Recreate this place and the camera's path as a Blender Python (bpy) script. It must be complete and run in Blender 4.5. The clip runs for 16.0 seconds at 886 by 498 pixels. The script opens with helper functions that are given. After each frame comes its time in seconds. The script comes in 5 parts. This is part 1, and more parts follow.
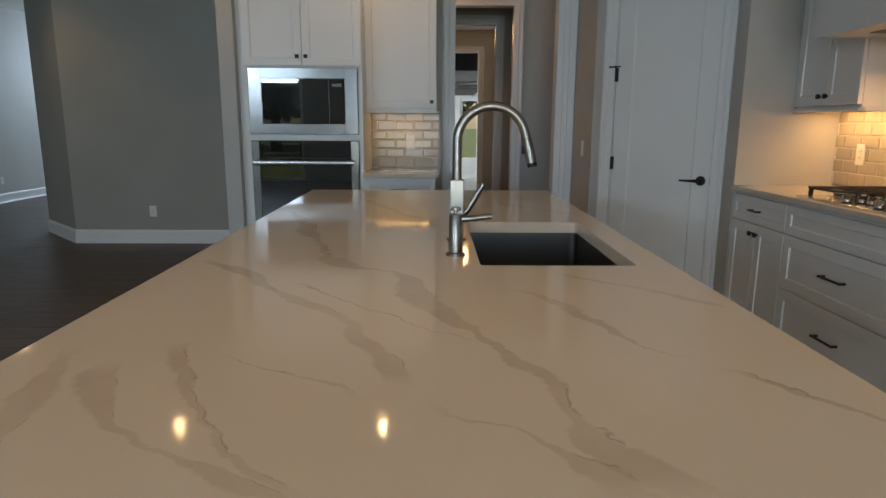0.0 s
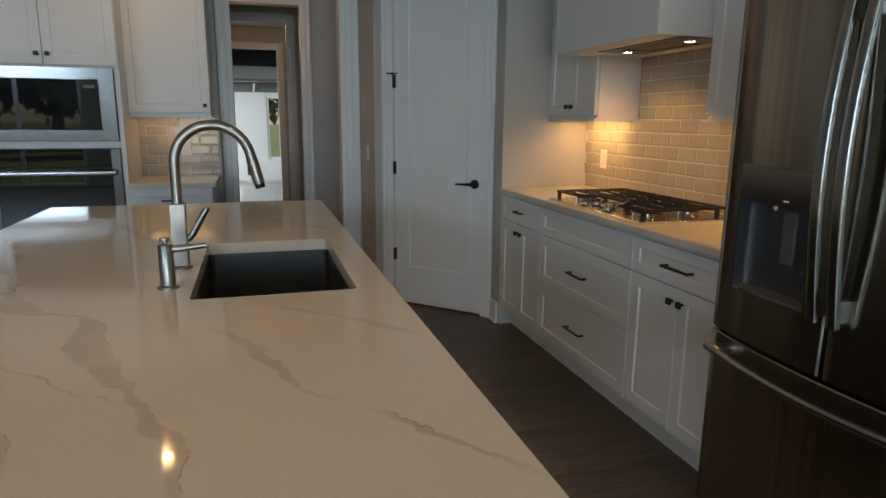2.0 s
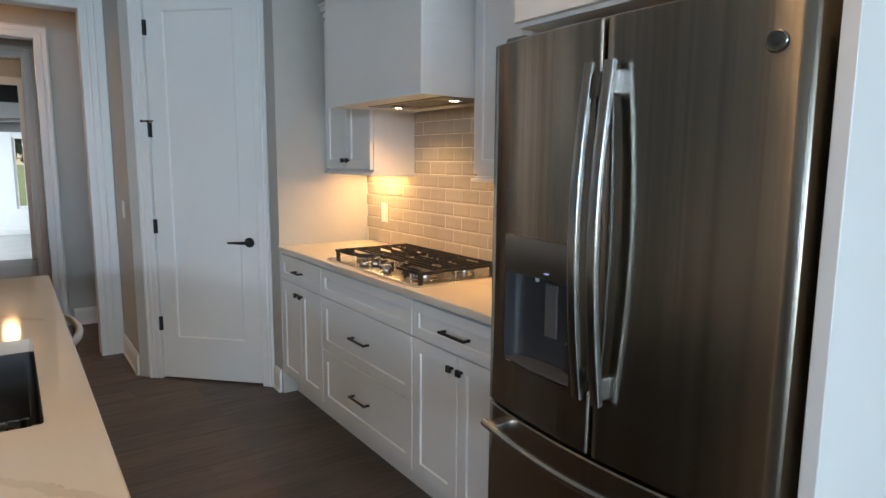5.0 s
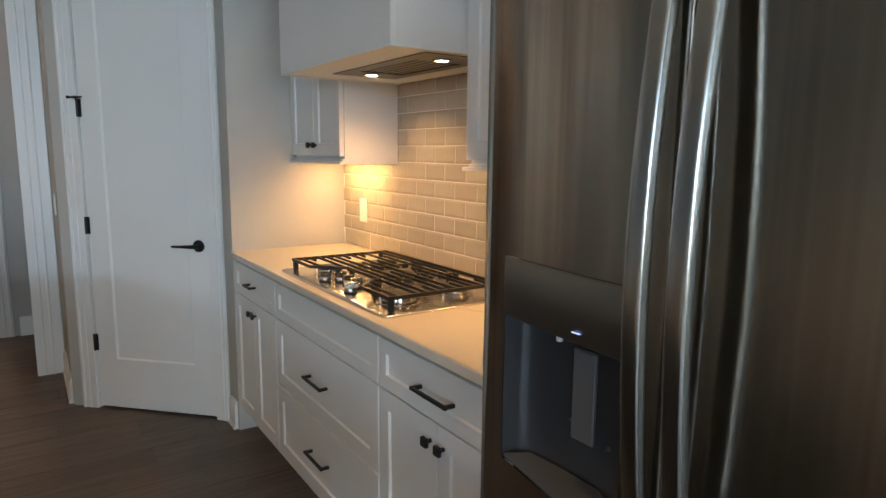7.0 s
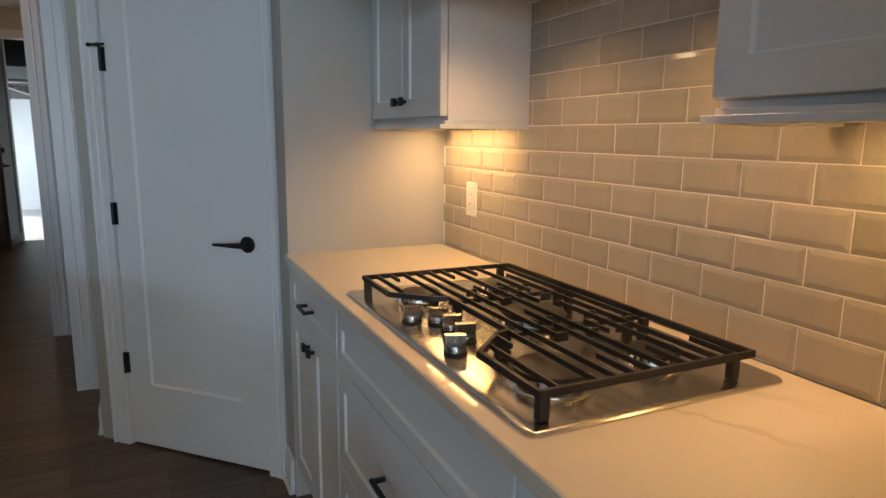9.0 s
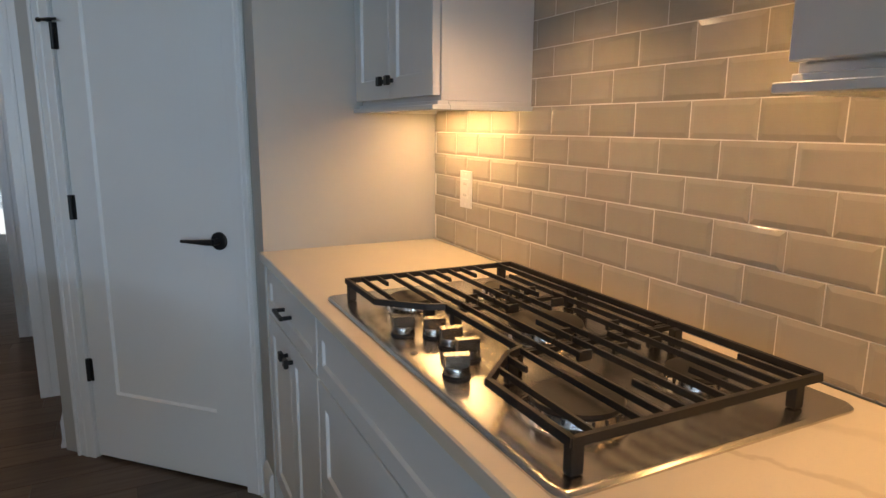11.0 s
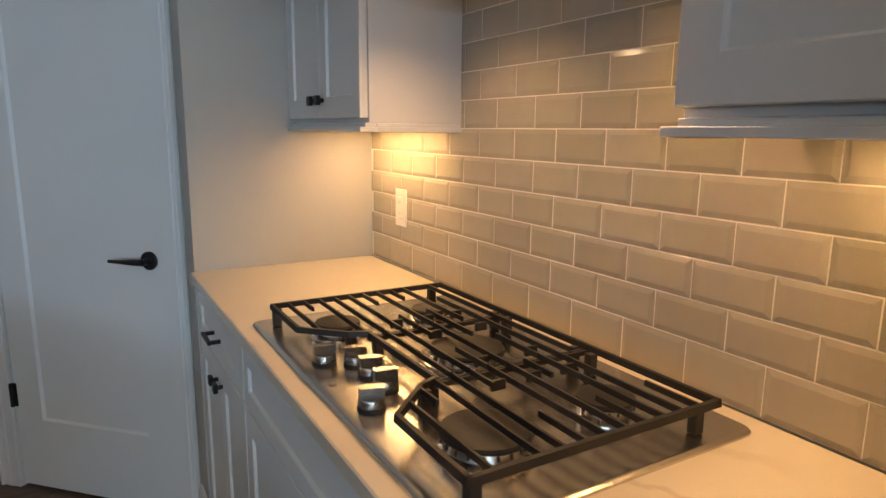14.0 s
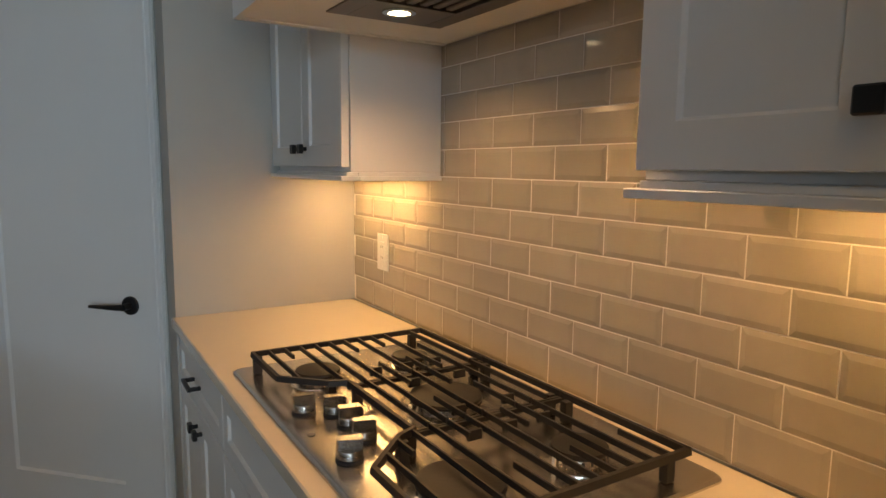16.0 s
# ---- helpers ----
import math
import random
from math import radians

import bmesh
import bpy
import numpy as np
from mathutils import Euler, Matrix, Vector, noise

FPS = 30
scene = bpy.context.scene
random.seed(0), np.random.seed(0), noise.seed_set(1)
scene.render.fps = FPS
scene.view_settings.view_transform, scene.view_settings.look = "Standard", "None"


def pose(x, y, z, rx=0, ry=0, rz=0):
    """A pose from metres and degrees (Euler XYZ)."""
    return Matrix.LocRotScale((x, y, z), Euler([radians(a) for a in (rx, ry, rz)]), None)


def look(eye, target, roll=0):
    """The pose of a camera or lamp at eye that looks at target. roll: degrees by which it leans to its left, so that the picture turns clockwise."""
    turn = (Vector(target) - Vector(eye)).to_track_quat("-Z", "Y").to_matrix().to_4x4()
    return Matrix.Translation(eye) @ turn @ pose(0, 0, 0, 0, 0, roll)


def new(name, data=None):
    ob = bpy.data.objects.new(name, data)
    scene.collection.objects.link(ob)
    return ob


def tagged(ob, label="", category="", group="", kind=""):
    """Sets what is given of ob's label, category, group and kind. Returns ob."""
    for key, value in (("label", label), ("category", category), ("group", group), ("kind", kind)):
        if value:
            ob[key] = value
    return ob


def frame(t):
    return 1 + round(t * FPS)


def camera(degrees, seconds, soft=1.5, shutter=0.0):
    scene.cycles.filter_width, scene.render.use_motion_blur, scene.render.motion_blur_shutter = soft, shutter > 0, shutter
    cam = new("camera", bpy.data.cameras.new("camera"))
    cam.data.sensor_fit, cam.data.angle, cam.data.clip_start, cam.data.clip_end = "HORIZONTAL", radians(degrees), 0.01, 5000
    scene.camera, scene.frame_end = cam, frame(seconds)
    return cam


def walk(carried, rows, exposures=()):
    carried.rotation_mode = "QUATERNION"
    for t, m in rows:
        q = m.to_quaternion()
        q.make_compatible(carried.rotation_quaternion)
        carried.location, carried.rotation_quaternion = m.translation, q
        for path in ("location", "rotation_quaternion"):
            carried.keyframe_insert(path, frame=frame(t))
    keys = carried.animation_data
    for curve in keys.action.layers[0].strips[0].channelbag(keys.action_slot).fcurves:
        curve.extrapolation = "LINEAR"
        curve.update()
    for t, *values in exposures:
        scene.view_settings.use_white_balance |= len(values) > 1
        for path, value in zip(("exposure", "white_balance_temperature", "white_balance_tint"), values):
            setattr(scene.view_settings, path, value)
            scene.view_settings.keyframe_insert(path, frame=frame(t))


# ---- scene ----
cam = camera(70.4, 16.0)
PATH = [
    (0, (-0.005, 0.076, 1.273), (0.021, 2.037, 0.878), 0.3),
    (0.5, (0.078, 0.047, 1.275), (0.155, 2.007, 0.884), 0.1),
    (1, (0.108, 0.022, 1.294), (0.331, 1.968, 0.891), 0.2),
    (1.5, (0.211, 0.045, 1.311), (0.591, 1.967, 0.91), 0.3),
    (2, (0.278, 0.083, 1.344), (0.84, 1.959, 0.939), 0.5),
    (2.5, (0.369, 0.164, 1.385), (1.17, 1.951, 0.979), 0.5),
    (3, (0.457, 0.209, 1.424), (1.469, 1.894, 1.053), 0.6),
    (3.5, (0.471, 0.231, 1.437), (1.56, 1.877, 1.112), 0.6),
    (4, (0.474, 0.234, 1.442), (1.584, 1.873, 1.153), 0.5),
    (4.5, (0.475, 0.226, 1.437), (1.6, 1.856, 1.156), 0.4),
    (6.8, (0.894, 0.69, 1.402), (2.018, 2.316, 1.099), 0.5),
    (7, (0.978, 0.789, 1.394), (2.076, 2.433, 1.091), 0.6),
    (7.5, (1.116, 1.041, 1.373), (2.11, 2.75, 1.072), 0.5),
    (8, (1.215, 1.301, 1.364), (2.128, 3.054, 1.058), 0.4),
    (8.5, (1.314, 1.528, 1.334), (2.146, 3.315, 0.997), 0.5),
    (11, (1.446, 1.877, 1.302), (2.316, 3.636, 0.917), 0.4),
    (11.5, (1.456, 1.881, 1.296), (2.338, 3.633, 0.905), 0.4),
    (12, (1.476, 1.881, 1.288), (2.363, 3.63, 0.896), 0.5),
    (12.5, (1.485, 1.879, 1.296), (2.384, 3.621, 0.899), 0.6),
    (13, (1.497, 1.873, 1.313), (2.423, 3.602, 0.92), 0.5),
    (13.5, (1.499, 1.862, 1.332), (2.462, 3.571, 0.938), 0.5),
    (14, (1.506, 1.85, 1.344), (2.498, 3.546, 0.975), 0.6),
    (14.5, (1.512, 1.842, 1.35), (2.523, 3.536, 1.019), 0.6),
    (15, (1.507, 1.836, 1.362), (2.531, 3.525, 1.048), 0.5),
    (15.5, (1.505, 1.824, 1.371), (2.541, 3.511, 1.087), 0.5),
    (16, (1.505, 1.823, 1.374), (2.546, 3.512, 1.118), 0.6),
]
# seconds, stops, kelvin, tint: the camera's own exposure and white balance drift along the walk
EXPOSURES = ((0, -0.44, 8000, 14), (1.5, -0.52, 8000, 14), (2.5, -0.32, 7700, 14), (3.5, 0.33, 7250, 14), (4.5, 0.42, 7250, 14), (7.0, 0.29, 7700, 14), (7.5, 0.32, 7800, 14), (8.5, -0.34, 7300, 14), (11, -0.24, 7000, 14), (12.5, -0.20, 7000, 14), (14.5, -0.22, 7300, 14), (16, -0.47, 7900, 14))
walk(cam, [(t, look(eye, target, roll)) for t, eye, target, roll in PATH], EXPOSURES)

# ---- world, sun, large lights ----
world = bpy.data.worlds.new("sky_world")
scene.world = world
world.use_nodes = True
wt = world.node_tree
sky = wt.nodes.new("ShaderNodeTexSky")
sky.sky_type, sky.sun_disc = "NISHITA", False
sky.sun_elevation, sky.sun_rotation = radians(48), radians(309)
wt.links.new(sky.outputs[0], wt.nodes["Background"].inputs[0])
wt.nodes["Background"].inputs[1].default_value = 0.15


def lamp(name, kind, m, power, color, size=0.1, size_y=None, spread=180, blend=0.5, cone=120):
    data = bpy.data.lights.new(name, kind)
    data.energy, data.color = power, color
    if kind == "AREA":
        data.shape = "RECTANGLE" if size_y else "DISK"
        data.size = size
        if size_y:
            data.size_y = size_y
        data.spread = radians(spread)
    elif kind == "SUN":
        data.angle = radians(0.5)
    else:
        data.shadow_soft_size = size
        if kind == "SPOT":
            data.spot_size, data.spot_blend = radians(cone), blend
    ob = new(name, data)
    ob.matrix_world = m
    return ob


WARM = (1.0, 0.61, 0.25)
HALOGEN = (1.0, 0.60, 0.29)
SOFT_WARM = (1.0, 0.65, 0.34)
DAY = (0.44, 0.68, 1.0)
lamp("sun", "SUN", look((-10, 8.1, 14.3), (0, 0, 0)), 5.0, (1.0, 0.95, 0.86))
# sky light in the upper part of the window openings
lamp("patio_daylight", "AREA", look((-4.4, -4.42, 2.24), (-4.0, -1.0, 0.8)), 165, DAY, 3.0, 0.34)
lamp("nook_window_daylight", "AREA", look((0.0, -4.44, 1.52), (0.3, -1.2, 0.2)), 150, DAY, 2.7, 1.65)
# the north lamp is added fill, in an assumed window out of view
lamp("north_fill_daylight", "AREA", look((-5.7, 13.72, 2.30), (-5.7, 9, 1.2)), 150, DAY, 1.4, 0.4)
lamp("garage_door_daylight", "AREA", look((-1.62, 13.5, 0.95), (2, 13.5, 0.5)), 190, (0.66, 0.83, 1.0), 4.0, 1.9)
# daylight thrown up from the sunlit lawn through the nook window
LAWN = (0.92, 1.0, 0.60)
lamp("nook_lawn_light", "AREA", look((0.0, -4.43, 0.85), (0.0, -1.5, 3.2)), 34, LAWN, 2.6, 0.35)
# lamps under the wall cabinets and in the hood
lamp("strip_light_left", "AREA", look((2.290, 3.55, 1.346), (2.32, 3.55, 0.9)), 2.8, WARM, 0.40, 0.03)
lamp("strip_light_right", "AREA", look((2.290, 2.06, 1.346), (2.32, 2.06, 0.9)), 1.6, WARM, 0.42, 0.03)
lamp("strip_light_far", "AREA", look((-0.26, 5.02, 1.346), (-0.26, 5.03, 0.9)), 0.4, WARM, 0.42, 0.03)
for sy in (2.99, 2.51):
    lamp("hood_lamp", "SPOT", look((2.115, sy, 1.672), (2.115, sy, 0.9)), 13.0, HALOGEN, 0.03, cone=140, blend=0.9)
# recessed ceiling lamps
DOWNLIGHTS = ((-0.38, 4.30, 2.74), (-1.85, 4.30, 2.74), (-4.0, 5.95, 2.74), (-0.38, 1.1, 2.74), (-1.85, 1.1, 2.74), (1.10, 1.1, 2.74))
for lx, ly, lz in DOWNLIGHTS:
    lamp("downlight_lamp", "SPOT", look((lx, ly, lz - 0.012), (lx, ly, 0)), 16 if ly > 4 else 20, SOFT_WARM, 0.024, cone=146, blend=0.75)
# unseen point lamps without fixtures, added to warm the passage and the hall
lamp("passage_fill", "POINT", pose(-0.3, 5.9, 2.62), 9, (1.0, 0.55, 0.28), 0.08)
lamp("hall_lamp", "POINT", pose(0.4, 9.0, 2.45), 9, (1.0, 0.60, 0.30), 0.08)


# ---- materials ----
class Net:
    """A short way to wire nodes."""

    def __init__(self, name):
        self.mat = bpy.data.materials.new(name)
        self.mat.use_nodes = True
        self.t = self.mat.node_tree
        self.b = self.t.nodes["Principled BSDF"]
        self.co = self.t.nodes.new("ShaderNodeNewGeometry").outputs["Position"]

    def put(self, node, sock, value):
        s = node.inputs[sock]
        if isinstance(value, bpy.types.NodeSocket):
            self.t.links.new(value, s)
        elif isinstance(value, tuple) and len(value) == 3 and s.type == "RGBA":
            s.default_value = (*value, 1)
        else:
            s.default_value = value

    def node(self, kind, **ins):
        n = self.t.nodes.new(kind)
        for k, v in ins.items():
            self.put(n, k.replace("_", " "), v)
        return n

    def math(self, op, a, b=0.0, c=0.0, clamp=False):
        n = self.t.nodes.new("ShaderNodeMath")
        n.operation, n.use_clamp = op, clamp
        for i, v in enumerate((a, b, c)):
            self.put(n, i, v)
        return n.outputs[0]

    def scaled(self, x, y, z, rot=(0, 0, 0), co=None):
        n = self.t.nodes.new("ShaderNodeMapping")
        self.put(n, "Vector", co or self.co)
        n.inputs["Scale"].default_value = (x, y, z)
        n.inputs["Rotation"].default_value = rot
        return n.outputs[0]

    def noise(self, scale, detail=3.0, co=None, rough=0.5, out="Fac"):
        n = self.node("ShaderNodeTexNoise", Vector=co or self.co, Scale=scale, Detail=detail, Roughness=rough)
        return n.outputs[out]

    def ramp(self, fac, lo, hi, a=0.0, b=1.0):
        n = self.t.nodes.new("ShaderNodeMapRange")
        n.interpolation_type = "SMOOTHSTEP"
        for k, v in (("Value", fac), ("From Min", lo), ("From Max", hi), ("To Min", a), ("To Max", b)):
            self.put(n, k, v)
        return n.outputs[0]

    def mix(self, fac, a, b):
        n = self.t.nodes.new("ShaderNodeMix")
        n.data_type = "RGBA"
        self.put(n, 0, fac)
        self.put(n, 6, a)
        self.put(n, 7, b)
        return n.outputs[2]

    def bump(self, height, strength=0.2, distance=0.001):
        n = self.node("ShaderNodeBump", Height=height, Strength=strength, Distance=distance)
        self.put(self.b, "Normal", n.outputs[0])

    def set(self, **ins):
        for k, v in ins.items():
            self.put(self.b, k.replace("_", " "), v)
        return self.mat


def paint(name, color, rough=0.5, scale=60.0, bump=0.08, vary=0.06):
    n = Net(name)
    dark = tuple(c * (1 - vary) for c in color)
    blot = n.noise(1.7, 4)
    col = n.mix(n.ramp(blot, 0.3, 0.7), dark, color)
    n.bump(n.noise(scale, 4), bump, 0.001)
    r = n.math("ADD", n.math("MULTIPLY", n.noise(9, 3), 0.12), rough - 0.06)
    return n.set(Base_Color=col, Roughness=r)


def plain(name, color, rough=0.5, metal=0.0):
    n = Net(name)
    r = n.math("ADD", n.math("MULTIPLY", n.noise(25, 3), 0.14), rough - 0.07)
    n.bump(n.noise(180, 2), 0.05, 0.0005)
    return n.set(Base_Color=color, Roughness=r, Metallic=metal)


def steel(name, color, rough, axis, stretch=90.0, pull_out=0.0, bump=0.03, strong=1.0):
    """Brushed steel; the fine lines run along axis. pull_out draws reflections out upright."""
    n = Net(name)
    s = [stretch * 6] * 3
    s["xyz".index(axis)] = 4.0
    lines = n.noise(1.0, 4, n.scaled(*s))
    col = n.mix(lines, tuple(c * (1 - 0.1 * strong) for c in color), color)
    smear = n.noise(3.0, 3)
    r = n.math("ADD", n.math("MULTIPLY", lines, 0.16 * strong), n.math("ADD", n.math("MULTIPLY", smear, 0.1), rough - 0.05 - 0.08 * strong))
    n.bump(lines, bump, 0.0004)
    if pull_out:
        streak_bands = n.noise(1.0, 3, n.scaled(48.0, 48.0, 0.3))   # upright bands in the colour stand in for streaky reflections
        col = n.mix(n.ramp(streak_bands, 0.30, 0.70), tuple(c * 0.74 for c in color), col)
        tan = n.t.nodes.new("ShaderNodeTangent")
        tan.direction_type, tan.uv_map = "UV_MAP", "upright"
        n.put(n.b, "Tangent", tan.outputs[0])
        n.set(Anisotropic=pull_out)
        n.bump(n.noise(1.0, 0, n.scaled(10.0, 10.0, 0.4)), 0.6, 0.006)   # sheet metal is never quite flat
    return n.set(Base_Color=col, Roughness=r, Metallic=1.0)


def emitter(name, color, power):
    m = bpy.data.materials.new(name)
    m.use_nodes = True
    b = m.node_tree.nodes["Principled BSDF"]
    b.inputs["Base Color"].default_value = (0.9, 0.9, 0.9, 1)
    b.inputs["Emission Color"].default_value = (*color, 1)
    b.inputs["Emission Strength"].default_value = power
    return m


def oven_glass():
    n = Net("black_oven_glass")
    n.bump(n.noise(2.0, 2), 0.01, 0.001)
    return n.set(Base_Color=(0.006, 0.007, 0.008), Roughness=0.02, IOR=2.1)


def glass_mat(name):
    n = Net(name)
    return n.set(Base_Color=(0.95, 0.98, 0.98), Roughness=0.0, Transmission_Weight=1.0, IOR=1.45)


# veins of the island's slab: width, strength, then places (x, y) along each one
BROAD_VEINS = (
    (0.026, 0.62, ((-0.60, 2.65), (-0.38, 2.04), (-0.23, 1.62), (-0.09, 1.55), (-0.03, 1.35), (0.06, 1.13), (0.15, 0.93), (0.18, 0.75), (0.27, 0.63))),
    (0.020, 0.62, ((-0.63, 1.70), (-0.47, 1.56), (-0.32, 1.37), (-0.18, 1.19), (-0.12, 1.07), (-0.03, 0.90))),
    (0.034, 0.55, ((-0.48, 0.98), (-0.43, 0.84), (-0.36, 0.75), (-0.23, 0.68), (-0.15, 0.62))),
    (0.024, 0.55, ((-0.43, 1.06), (-0.34, 0.88), (-0.28, 0.78), (-0.15, 0.64))),
    (0.022, 0.45, ((-0.59, 1.04), (-0.55, 0.93), (-0.53, 0.83), (-0.50, 0.72))),
)
FINE_VEINS = (
    (0.022, 0.55, ((0.0, 0.84), (0.05, 0.79), (0.12, 0.75), (0.20, 0.63))),
    (0.003, 0.60, ((-0.33, 1.47), (-0.18, 1.32), (-0.08, 1.21), (0.07, 1.07))),
    (0.012, 0.60, ((0.14, 1.41), (0.22, 1.35), (0.29, 1.20), (0.34, 1.06), (0.42, 0.99))),
    (0.004, 0.70, ((0.43, 0.96), (0.49, 0.88), (0.60, 0.72))),
    (0.003, 0.50, ((-0.40, 1.03), (-0.26, 0.97), (-0.10, 0.86))),
    (0.010, 0.40, ((0.27, 1.57), (0.42, 1.45), (0.60, 1.27))),
    (0.014, 0.40, ((-0.62, 3.35), (-0.36, 3.05), (-0.10, 2.50), (0.05, 2.35))),
    (0.012, 0.40, ((-0.10, 3.40), (0.16, 3.05), (0.58, 2.55))),
)


def quartz(name, veins=(), loose=1.0):
    n = Net(name)
    base = n.mix(n.noise(2.3, 5), (0.66, 0.575, 0.46), (0.74, 0.66, 0.55))
    speck = n.noise(220, 2)
    col = n.mix(n.ramp(speck, 0.62, 0.75, 0.0, 0.12), base, (0.45, 0.40, 0.34))
    warp = n.node("ShaderNodeVectorMath", Vector=n.noise(5.0, 5, rough=0.6, out="Color"))
    warp.operation = "SUBTRACT"
    warp.inputs[1].default_value = (0.5, 0.5, 0.5)
    wob = n.node("ShaderNodeSeparateXYZ", Vector=warp.outputs[0])
    place = n.node("ShaderNodeSeparateXYZ", Vector=n.co)
    px = n.math("ADD", place.outputs[0], n.math("MULTIPLY", wob.outputs[0], 0.11))
    py = n.math("ADD", place.outputs[1], n.math("MULTIPLY", wob.outputs[1], 0.11))
    swell = n.ramp(n.noise(3.4, 2), 0.32, 0.68, 0.15, 1.5)
    ragged = n.noise(38, 4)
    broken = n.ramp(n.noise(16, 3), 0.50, 0.60)
    for wide, strength, pts in veins:
        curve = n.t.nodes.new("ShaderNodeFloatCurve")
        pl = curve.mapping.curves[0].points
        rows = sorted(((y - 0.5) / 3.1, (x + 0.7) / 1.4) for x, y in pts)
        pl[0].location, pl[1].location = rows[0], rows[-1]
        for q in rows[1:-1]:
            pl.new(*q)
        curve.mapping.update()
        n.put(curve, "Value", n.math("DIVIDE", n.math("SUBTRACT", py, 0.5), 3.1))
        f = n.math("SUBTRACT", n.math("MULTIPLY", curve.outputs[0], 1.4), 0.7)
        off = n.math("SUBTRACT", px, f)
        w = n.math("MULTIPLY", swell, wide)
        d = n.math("ADD", n.math("ABSOLUTE", off), n.math("MULTIPLY", n.math("SUBTRACT", ragged, 0.5), 0.010))
        inside = n.math("SUBTRACT", 1.0, n.ramp(d, n.math("MULTIPLY", w, 0.72), n.math("ADD", w, 0.006)), clamp=True)
        y0, y1 = min(p[1] for p in pts), max(p[1] for p in pts)
        ends = n.math("MULTIPLY", n.ramp(py, y0 - 0.02, y0 + 0.05), n.ramp(py, y1 + 0.02, y1 - 0.06))
        grainy = n.ramp(n.noise(7, 4), 0.25, 0.75, 0.45, 1.0)
        col = n.mix(n.math("MULTIPLY", n.math("MULTIPLY", inside, ends), n.math("MULTIPLY", grainy, strength * 0.85)), col, (0.42, 0.32, 0.22))
        edge = n.math("ABSOLUTE", n.math("SUBTRACT", n.math("ADD", off, n.math("MULTIPLY", n.math("SUBTRACT", ragged, 0.5), 0.010)), w))
        crack = n.math("SUBTRACT", 1.0, n.ramp(edge, 0.0004, 0.0028), clamp=True)
        col = n.mix(n.math("MULTIPLY", n.math("MULTIPLY", crack, ends), n.math("MULTIPLY", broken, strength * 0.6)), col, (0.16, 0.125, 0.10))
    if loose:
        for turn, freq, thin, amount, lo, hi in ((-0.62, 1.1, 0.012, 0.5 * loose, 0.45, 0.62), (-0.45, 1.9, 0.004, 0.5 * loose, 0.45, 0.62)):
            mixed = n.t.nodes.new("ShaderNodeCombineXYZ")
            n.put(mixed, 0, px)
            n.put(mixed, 1, py)
            rot = n.scaled(1, 1, 1, (0, 0, turn), mixed.outputs[0])
            sep = n.node("ShaderNodeSeparateXYZ", Vector=rot)
            v = n.math("ABSOLUTE", n.math("SUBTRACT", n.math("FRACT", n.math("MULTIPLY", sep.outputs[0], freq)), 0.5))
            wide = n.math("MULTIPLY", swell, thin * freq)
            line = n.math("SUBTRACT", 1.0, n.ramp(v, n.math("MULTIPLY", wide, 0.6), n.math("ADD", wide, 0.010)), clamp=True)
            f = n.math("MULTIPLY", n.math("MULTIPLY", line, n.ramp(n.noise(1.15, 2), lo, hi)), amount)
            col = n.mix(f, col, (0.42, 0.335, 0.245))
    n.bump(n.noise(5, 2), 0.02, 0.001)
    return n.set(Base_Color=col, Roughness=n.math("ADD", n.math("MULTIPLY", n.noise(30, 3), 0.04), 0.05))


def wood_floor():
    n = Net("oak_plank")
    info = n.t.nodes.new("ShaderNodeObjectInfo")
    isl = n.t.nodes.new("ShaderNodeNewGeometry")
    rnd = n.math("FRACT", n.math("ADD", info.outputs["Random"], isl.outputs["Random Per Island"]))
    shift = n.t.nodes.new("ShaderNodeCombineXYZ")
    n.put(shift, 0, n.math("MULTIPLY", rnd, 37.0))
    n.put(shift, 1, n.math("MULTIPLY", rnd, 11.0))
    add = n.node("ShaderNodeVectorMath", Vector=n.co)
    n.put(add, 1, shift.outputs[0])
    grain = n.noise(1.0, 6, n.scaled(FLOOR_GRAIN[0], FLOOR_GRAIN[1], 20, co=add.outputs[0]), 0.6)
    broad = n.noise(1.0, 3, n.scaled(FLOOR_GRAIN[0] * 0.18, FLOOR_GRAIN[1] * 0.18, 3, co=add.outputs[0]))
    tone = n.mix(rnd, (0.075, 0.055, 0.042), (0.125, 0.094, 0.074))
    col = n.mix(n.ramp(grain, 0.38, 0.66, 0.0, 0.75), tone, (0.048, 0.034, 0.026))
    col = n.mix(n.ramp(broad, 0.35, 0.7, 0.0, 0.35), col, (0.15, 0.118, 0.094))
    n.bump(grain, 0.18, 0.001)
    return n.set(Base_Color=col, Roughness=n.math("ADD", n.math("MULTIPLY", grain, 0.15), 0.36))


def tile_mat(name, c0, c1):
    n = Net(name)
    info = n.t.nodes.new("ShaderNodeObjectInfo")
    col = n.mix(info.outputs["Random"], c0, c1)
    col = n.mix(n.ramp(n.noise(18, 4), 0.45, 0.75, 0, 0.25), col, tuple(c * 0.9 for c in c0))
    n.bump(n.noise(22, 2), 0.06, 0.001)
    return n.set(Base_Color=col, Roughness=0.11, Specular_IOR_Level=0.38)


